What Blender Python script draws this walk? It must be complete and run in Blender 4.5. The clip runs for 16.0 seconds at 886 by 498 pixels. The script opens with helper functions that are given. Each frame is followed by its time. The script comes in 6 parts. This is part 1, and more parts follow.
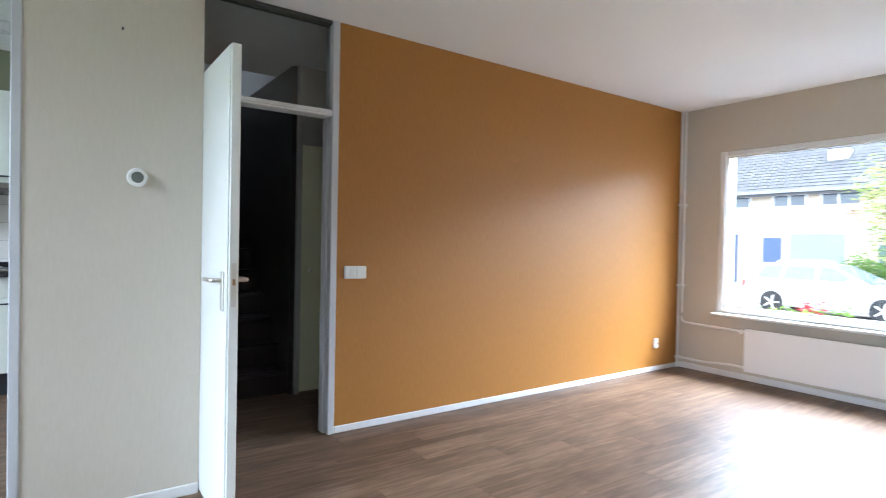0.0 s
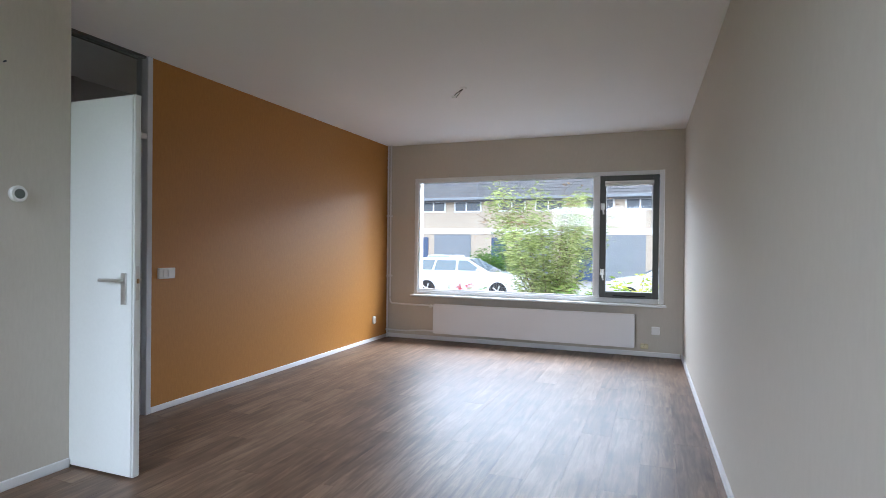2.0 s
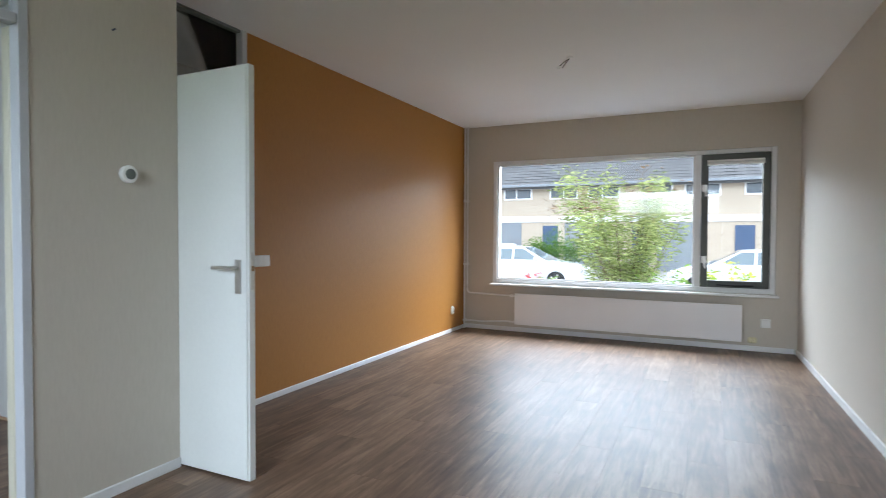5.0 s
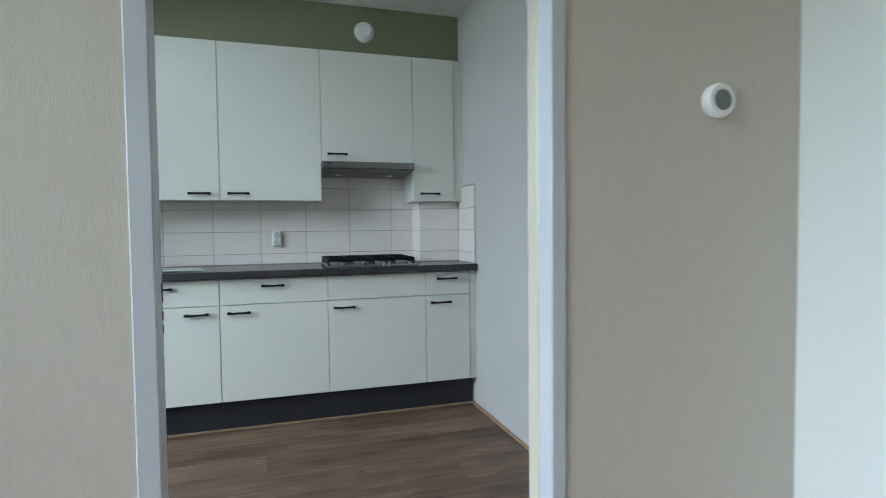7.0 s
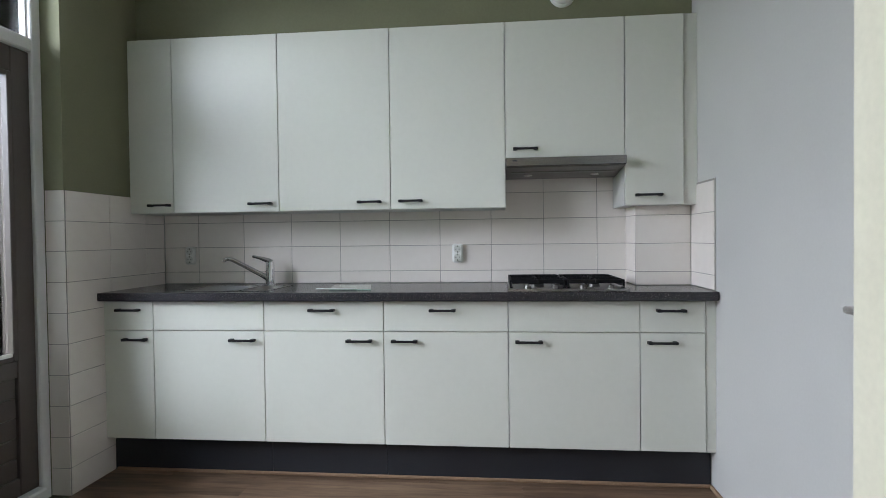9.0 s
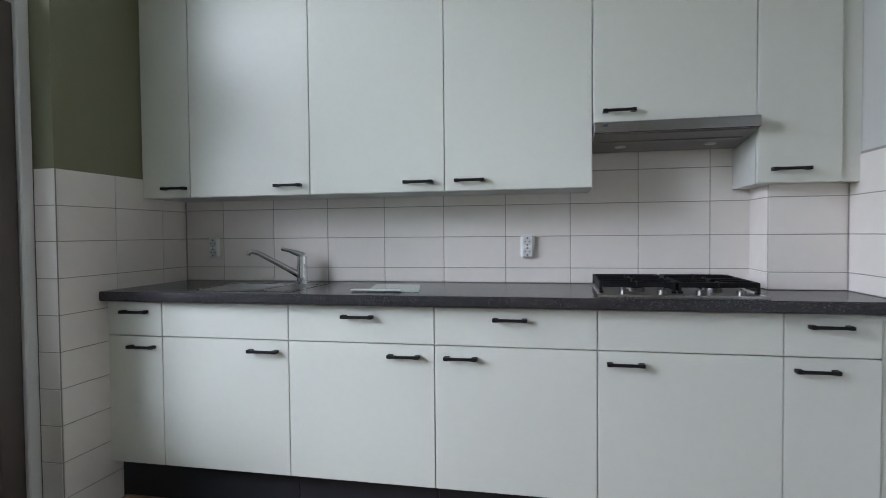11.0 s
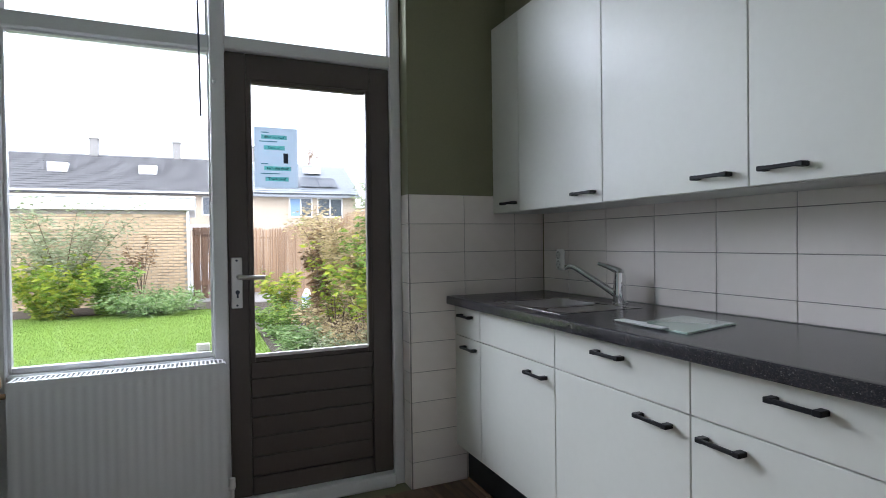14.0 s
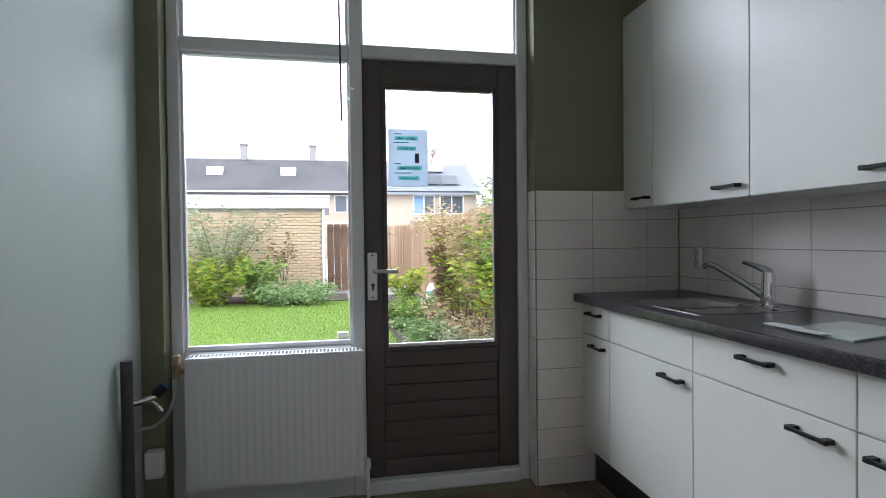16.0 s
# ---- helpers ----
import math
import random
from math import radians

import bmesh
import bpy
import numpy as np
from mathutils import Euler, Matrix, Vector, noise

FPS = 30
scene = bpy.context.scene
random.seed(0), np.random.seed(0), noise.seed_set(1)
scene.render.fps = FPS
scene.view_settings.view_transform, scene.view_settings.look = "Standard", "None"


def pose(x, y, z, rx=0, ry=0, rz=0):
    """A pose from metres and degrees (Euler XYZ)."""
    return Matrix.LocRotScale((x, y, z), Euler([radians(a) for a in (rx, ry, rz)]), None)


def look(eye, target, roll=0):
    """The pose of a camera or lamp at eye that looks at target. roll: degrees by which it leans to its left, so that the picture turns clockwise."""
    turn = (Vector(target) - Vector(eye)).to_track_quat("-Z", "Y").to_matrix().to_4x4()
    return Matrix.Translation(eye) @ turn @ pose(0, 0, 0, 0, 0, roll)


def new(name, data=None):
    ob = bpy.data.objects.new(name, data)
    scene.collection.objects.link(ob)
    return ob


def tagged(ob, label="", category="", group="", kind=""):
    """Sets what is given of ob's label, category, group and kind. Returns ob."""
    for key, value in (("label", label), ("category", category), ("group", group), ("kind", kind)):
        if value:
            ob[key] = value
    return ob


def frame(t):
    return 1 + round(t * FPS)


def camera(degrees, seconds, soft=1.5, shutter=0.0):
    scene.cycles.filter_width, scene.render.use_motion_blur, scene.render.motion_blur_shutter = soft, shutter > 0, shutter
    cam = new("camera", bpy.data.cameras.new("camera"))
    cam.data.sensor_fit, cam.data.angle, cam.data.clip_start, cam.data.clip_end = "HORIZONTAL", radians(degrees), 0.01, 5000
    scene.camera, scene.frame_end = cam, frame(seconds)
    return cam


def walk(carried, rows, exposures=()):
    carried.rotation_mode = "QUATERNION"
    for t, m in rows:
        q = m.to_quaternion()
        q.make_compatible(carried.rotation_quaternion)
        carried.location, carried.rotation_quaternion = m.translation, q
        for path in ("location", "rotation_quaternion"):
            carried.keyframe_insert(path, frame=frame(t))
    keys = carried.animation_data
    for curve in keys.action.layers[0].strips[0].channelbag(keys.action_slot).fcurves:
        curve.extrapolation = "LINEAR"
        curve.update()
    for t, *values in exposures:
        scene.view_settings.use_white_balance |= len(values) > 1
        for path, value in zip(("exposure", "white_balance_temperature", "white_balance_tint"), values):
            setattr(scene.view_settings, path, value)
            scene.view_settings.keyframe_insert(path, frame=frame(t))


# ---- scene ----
cam = camera(77.4, 16.0, soft=0.72, shutter=0.22)
# seconds, eye x y z, yaw, pitch, roll
PATH = [
    (0.0, -1.447, -3.234, 1.227, -35.05, -0.79, 1.13),
    (0.5, -1.925, -3.332, 1.237, -50.66, -0.51, 1.12),
    (1.0, -2.37, -3.401, 1.234, -59.48, -0.08, 0.74),
    (1.5, -2.709, -3.41, 1.236, -64.04, -0.23, 0.67),
    (2.0, -2.973, -3.439, 1.247, -68.71, -0.37, 0.61),
    (2.5, -3.137, -3.491, 1.247, -71.89, -0.54, 0.4),
    (3.0, -3.218, -3.494, 1.245, -73.51, -0.8, 0.46),
    (3.4, -3.24, -3.48, 1.243, -74.4, -0.9, 0.42),
    (5.3, -2.722, -2.689, 1.195, -57.96, -1.63, -0.05),
    (5.5, -2.637, -2.567, 1.184, -52.33, -1.68, -0.32),
    (6.0, -2.475, -2.228, 1.177, -38.7, -1.86, -0.47),
    (6.5, -2.297, -1.882, 1.177, -26.65, -2.33, -0.55),
    (7.0, -2.201, -1.506, 1.188, -17.75, -2.33, -0.61),
    (7.5, -2.095, -1.098, 1.201, -8.41, -1.91, -0.83),
    (8.0, -1.986, -0.89, 1.224, -0.82, -1.51, -0.84),
    (8.5, -1.943, -0.85, 1.216, 3.38, -1.35, -0.76),
    (9.0, -1.911, -0.821, 1.202, 5.65, -1.09, -0.69),
    (9.3, -1.905, -0.79, 1.198, 6.7, -1.05, -0.65),
    (11.3, -2.021, -0.028, 1.18, 14.59, -1.91, -0.5),
    (11.5, -2.027, 0.135, 1.2, 19.55, -1.97, -0.67),
    (12.0, -1.857, 0.319, 1.172, 34.21, -1.12, -1.02),
    (12.5, -1.678, 0.456, 1.202, 45.9, -0.87, -1.26),
    (13.0, -1.527, 0.544, 1.221, 54.34, -0.96, -1.13),
    (13.5, -1.436, 0.599, 1.216, 62.65, -0.65, -1.01),
    (14.0, -1.421, 0.606, 1.217, 66.26, -0.77, -0.78),
    (14.5, -1.416, 0.603, 1.217, 69.3, -0.88, -0.71),
    (15.0, -1.412, 0.595, 1.213, 72.38, -0.84, -0.66),
    (15.5, -1.408, 0.59, 1.214, 75.95, -0.89, -0.69),
    (16.0, -1.405, 0.569, 1.218, 78.64, -1.01, -0.64),
]
# seconds, stops, kelvin, tint
EXPOSURES = [(0.0, 2.45, 5650, 9), (0.5, 1.97, 5680, 10), (1.0, 1.72, 5820, 11), (1.5, 1.55, 5780, 12), (2.5, 1.45, 5720, 12), (5.5, 1.53, 5900, 7), (6.5, 1.75, 5850, 5),
             (7.5, 1.77, 5850, 9), (8.5, 1.88, 6150, 12), (9.0, 1.95, 6300, 14), (12.0, 1.8, 6050, 16), (13.0, 1.66, 6100, 17), (16.0, 1.43, 6200, 17)]


def leaned(x, y, z, yaw, pitch, roll):
    """An eye with yaw to the left of +y, pitch up and roll to its left."""
    return pose(x, y, z, 0, 0, yaw) @ pose(0, 0, 0, 90 + pitch) @ pose(0, 0, 0, 0, 0, roll)


walk(cam, [(t, leaned(*row)) for t, *row in PATH], EXPOSURES)

# ---- light: an overcast sky, and its light in the window openings ----
world = bpy.data.worlds.new("overcast_sky")
scene.world = world
world.use_nodes = True
wn = world.node_tree
wn.nodes.clear()
w_out = wn.nodes.new("ShaderNodeOutputWorld")
w_bg = wn.nodes.new("ShaderNodeBackground")
w_sky = wn.nodes.new("ShaderNodeTexSky")
w_sky.sky_type = "NISHITA"
w_sky.sun_disc = False
w_sky.sun_elevation = radians(38)
w_sky.sun_rotation = radians(115)
w_mix = wn.nodes.new("ShaderNodeMix")
w_mix.data_type = "RGBA"
w_mix.inputs[0].default_value = 0.82
w_mix.inputs[7].default_value = (13.8, 14.5, 15.7, 1)
wn.links.new(w_sky.outputs[0], w_mix.inputs[6])
wn.links.new(w_mix.outputs[2], w_bg.inputs[0])
w_bg.inputs[1].default_value = 0.12
wn.links.new(w_bg.outputs[0], w_out.inputs[0])


def lamp(name, kind, m, energy, colour=(1, 1, 1), size=(1, 1)):
    data = bpy.data.lights.new(name, kind)
    data.energy, data.color = energy, colour
    if kind == "AREA":
        data.shape, data.size, data.size_y = "RECTANGLE", size[0], size[1]
    ob = new(name, data)
    ob.matrix_world = m
    return ob


sun = lamp("sun", "SUN", look((24, -22, 34), (0, 0, 0)), 1.0, (1, 0.97, 0.92))
sun.data.angle = radians(25)
# sky light that falls in through each opening, from above it, outside
SKY = (0.83, 0.91, 1.0)
lamp("sky_front_window", "AREA", look((5.9, -1.9, 3.75), (2.45, -1.9, 1.95)), 780, SKY, (9.0, 2.6))
lamp("sky_kitchen_window", "AREA", look((-6.2, 0.1, 2.8), (-2.6, 0.75, 1.3)), 70, SKY, (4.6, 1.2))
lamp("sky_dining_window", "AREA", look((-6.6, -1.4, 3.0), (-2.0, -2.0, 1.0)), 95, SKY, (3.6, 2.4))


# ---- materials ----
def nodes_of(name):
    m = bpy.data.materials.new(name)
    m.use_nodes = True
    return m, m.node_tree, m.node_tree.nodes["Principled BSDF"]


def paint(name, a, b=None, rough=0.5, metal=0.0, scale=8.0, bump=0.0, stretch=(1, 1, 1), fine=120.0, spec=0.5, island=0.0, rand=0.0, coords="Object", coat=0.0):
    """A surface that wanders between two colours at two scales, with fine relief. rand: how far each object differs."""
    m, nt, bsdf = nodes_of(name)
    b = b or tuple(c * 0.88 for c in a)
    n, l = nt.nodes, nt.links
    tc, mp = n.new("ShaderNodeTexCoord"), n.new("ShaderNodeMapping")
    mp.inputs["Scale"].default_value = stretch
    l.new(tc.outputs[coords], mp.inputs["Vector"])
    big, small = n.new("ShaderNodeTexNoise"), n.new("ShaderNodeTexNoise")
    big.inputs["Scale"].default_value, small.inputs["Scale"].default_value = scale, fine
    big.inputs["Detail"].default_value, small.inputs["Detail"].default_value = 4, 2
    for t in (big, small):
        l.new(mp.outputs[0], t.inputs["Vector"])
    mix = n.new("ShaderNodeMath")
    mix.operation = "MULTIPLY_ADD"
    mix.inputs[1].default_value, mix.inputs[2].default_value = 0.45, 0.0
    l.new(small.outputs[0], mix.inputs[0])
    add = n.new("ShaderNodeMath")
    add.operation = "MULTIPLY_ADD"
    add.inputs[1].default_value = 0.55
    l.new(big.outputs[0], add.inputs[0])
    l.new(mix.outputs[0], add.inputs[2])
    fac = add.outputs[0]
    if rand or island:
        src = n.new("ShaderNodeObjectInfo").outputs["Random"] if rand else n.new("ShaderNodeNewGeometry").outputs["Random Per Island"]
        r = n.new("ShaderNodeMath")
        r.operation = "MULTIPLY_ADD"
        r.inputs[1].default_value = rand or island
        l.new(src, r.inputs[0])
        l.new(fac, r.inputs[2])
        s = n.new("ShaderNodeMath")
        s.operation = "SUBTRACT"
        l.new(r.outputs[0], s.inputs[0])
        s.inputs[1].default_value = 0.5 * (rand or island)
        fac = s.outputs[0]
    ramp = n.new("ShaderNodeValToRGB")
    ramp.color_ramp.elements[0].position, ramp.color_ramp.elements[1].position = 0.3, 0.7
    ramp.color_ramp.elements[0].color, ramp.color_ramp.elements[1].color = (*b, 1), (*a, 1)
    l.new(fac, ramp.inputs[0])
    l.new(ramp.outputs[0], bsdf.inputs["Base Color"])
    bsdf.inputs["Roughness"].default_value, bsdf.inputs["Metallic"].default_value = rough, metal
    bsdf.inputs["Specular IOR Level"].default_value = spec
    bsdf.inputs["Coat Weight"].default_value = coat
    if bump:
        bp = n.new("ShaderNodeBump")
        bp.inputs["Strength"].default_value, bp.inputs["Distance"].default_value = bump, 0.002
        l.new(add.outputs[0], bp.inputs["Height"])
        l.new(bp.outputs[0], bsdf.inputs["Normal"])
    return m


def wood_floor(name):
    """Grey-brown oak laminate: long grain, knots and darker boards, a satin sheen."""
    m, nt, bsdf = nodes_of(name)
    n, l = nt.nodes, nt.links
    tc, info = n.new("ShaderNodeTexCoord"), n.new("ShaderNodeObjectInfo")
    off = n.new("ShaderNodeVectorMath")
    off.operation = "ADD"
    shift = n.new("ShaderNodeMath")
    shift.operation = "MULTIPLY"
    shift.inputs[1].default_value = 37.0
    l.new(info.outputs["Random"], shift.inputs[0])
    l.new(tc.outputs["Object"], off.inputs[0])
    l.new(shift.outputs[0], off.inputs[1])
    mp = n.new("ShaderNodeMapping")
    mp.inputs["Scale"].default_value = (1.3, 14.0, 1.0)
    l.new(off.outputs[0], mp.inputs["Vector"])
    grain, fine, cloud = (n.new("ShaderNodeTexNoise") for _ in range(3))
    grain.inputs["Scale"].default_value, grain.inputs["Detail"].default_value, grain.inputs["Distortion"].default_value = 2.0, 6, 0.8
    fine.inputs["Scale"].default_value, fine.inputs["Detail"].default_value = 14.0, 3
    cloud.inputs["Scale"].default_value, cloud.inputs["Detail"].default_value = 3.0, 3
    l.new(mp.outputs[0], grain.inputs["Vector"])
    l.new(mp.outputs[0], fine.inputs["Vector"])
    l.new(off.outputs[0], cloud.inputs["Vector"])
    total = None
    for src, k in ((grain.outputs[0], 0.5), (fine.outputs[0], 0.22), (cloud.outputs[0], 0.3), (info.outputs["Random"], 0.10)):
        f = n.new("ShaderNodeMath")
        f.operation = "MULTIPLY_ADD"
        f.inputs[1].default_value = k
        f.inputs[2].default_value = 0.0
        l.new(src, f.inputs[0])
        if total:
            l.new(total, f.inputs[2])
        total = f.outputs[0]
    ramp = n.new("ShaderNodeValToRGB")
    e = ramp.color_ramp.elements
    e[0].position, e[0].color = 0.36, (0.054, 0.029, 0.018, 1)
    e[1].position, e[1].color = 0.76, (0.295, 0.203, 0.133, 1)
    mid = e.new(0.55)
    mid.color = (0.148, 0.092, 0.058, 1)
    l.new(total, ramp.inputs[0])
    l.new(ramp.outputs[0], bsdf.inputs["Base Color"])
    rr = n.new("ShaderNodeMapRange")
    rr.inputs["To Min"].default_value, rr.inputs["To Max"].default_value = 0.36, 0.50
    l.new(fine.outputs[0], rr.inputs["Value"])
    l.new(rr.outputs[0], bsdf.inputs["Roughness"])
    bsdf.inputs["Specular IOR Level"].default_value = 0.4
    bp = n.new("ShaderNodeBump")
    bp.inputs["Strength"].default_value, bp.inputs["Distance"].default_value = 0.12, 0.001
    l.new(total, bp.inputs["Height"])
    l.new(bp.outputs[0], bsdf.inputs["Normal"])
    return m


def speckled(name):
    """Dark laminate worktop with pale and brown specks."""
    m, nt, bsdf = nodes_of(name)
    n, l = nt.nodes, nt.links
    tc, vor, noi = n.new("ShaderNodeTexCoord"), n.new("ShaderNodeTexVoronoi"), n.new("ShaderNodeTexNoise")
    vor.inputs["Scale"].default_value, noi.inputs["Scale"].default_value = 460.0, 420.0
    l.new(tc.outputs["Object"], vor.inputs["Vector"])
    l.new(tc.outputs["Object"], noi.inputs["Vector"])
    ramp = n.new("ShaderNodeValToRGB")
    e = ramp.color_ramp.elements
    ramp.color_ramp.interpolation = "CONSTANT"
    e[0].position, e[0].color = 0.0, (0.022, 0.021, 0.025, 1)
    e[1].position, e[1].color = 0.975, (0.15, 0.146, 0.142, 1)
    for p, c in ((0.5, (0.034, 0.032, 0.038, 1)), (0.8, (0.06, 0.052, 0.052, 1))):
        e.new(p).color = c
    sep = n.new("ShaderNodeSeparateColor")
    l.new(vor.outputs["Color"], sep.inputs[0])
    l.new(sep.outputs[0], ramp.inputs[0])
    l.new(ramp.outputs[0], bsdf.inputs["Base Color"])
    bsdf.inputs["Roughness"].default_value = 0.22
    bp = n.new("ShaderNodeBump")
    bp.inputs["Strength"].default_value, bp.inputs["Distance"].default_value = 0.1, 0.001
    l.new(noi.outputs[0], bp.inputs["Height"])
    l.new(bp.outputs[0], bsdf.inputs["Normal"])
    return m


def pane_glass(name, tint=(0.97, 0.985, 0.98)):
    """Clear window glass, thin: it lets light straight through and mirrors by its angle."""
    m, nt, bsdf = nodes_of(name)
    n, l = nt.nodes, nt.links
    n.remove(bsdf)
    tr, gl, fr, mx = n.new("ShaderNodeBsdfTransparent"), n.new("ShaderNodeBsdfGlossy"), n.new("ShaderNodeFresnel"), n.new("ShaderNodeMixShader")
    tr.inputs[0].default_value = (*tint, 1)
    gl.inputs["Roughness"].default_value = 0.02
    fr.inputs[0].default_value = 1.45
    l.new(fr.outputs[0], mx.inputs[0])
    l.new(tr.outputs[0], mx.inputs[1])
    l.new(gl.outputs[0], mx.inputs[2])
    l.new(mx.outputs[0], n["Material Output"].inputs[0])
    return m


def leaf(name, a, b, through_=0.45):
    """Thin leaves or paper: some of the light passes through."""
    m = paint(name, a, b, rough=0.55, scale=3, fine=30, island=0.9, spec=0.3)
    n, l = m.node_tree.nodes, m.node_tree.links
    bsdf, out = n["Principled BSDF"], n["Material Output"]
    tl, mx = n.new("ShaderNodeBsdfTranslucent"), n.new("ShaderNodeMixShader")
    mx.inputs[0].default_value = through_
    l.new(bsdf.inputs["Base Color"].links[0].from_socket, tl.inputs[0])
    l.new(bsdf.outputs[0], mx.inputs[1])
    l.new(tl.outputs[0], mx.inputs[2])
    l.new(mx.outputs[0], out.inputs[0])
    return m


def print_ink(name, tint):
    """Printing ink: a clear stain through which the paper shows."""
    m, nt, bsdf = nodes_of(name)
    n, l = nt.nodes, nt.links
    tr, mx = n.new("ShaderNodeBsdfTransparent"), n.new("ShaderNodeMixShader")
    tr.inputs[0].default_value = (*tint, 1)
    bsdf.inputs["Base Color"].default_value = (*tint, 1)
    bsdf.inputs["Roughness"].default_value = 0.8
    mx.inputs[0].default_value = 0.08
    l.new(tr.outputs[0], mx.inputs[1])
    l.new(bsdf.outputs[0], mx.inputs[2])
    l.new(mx.outputs[0], n["Material Output"].inputs[0])
    return m


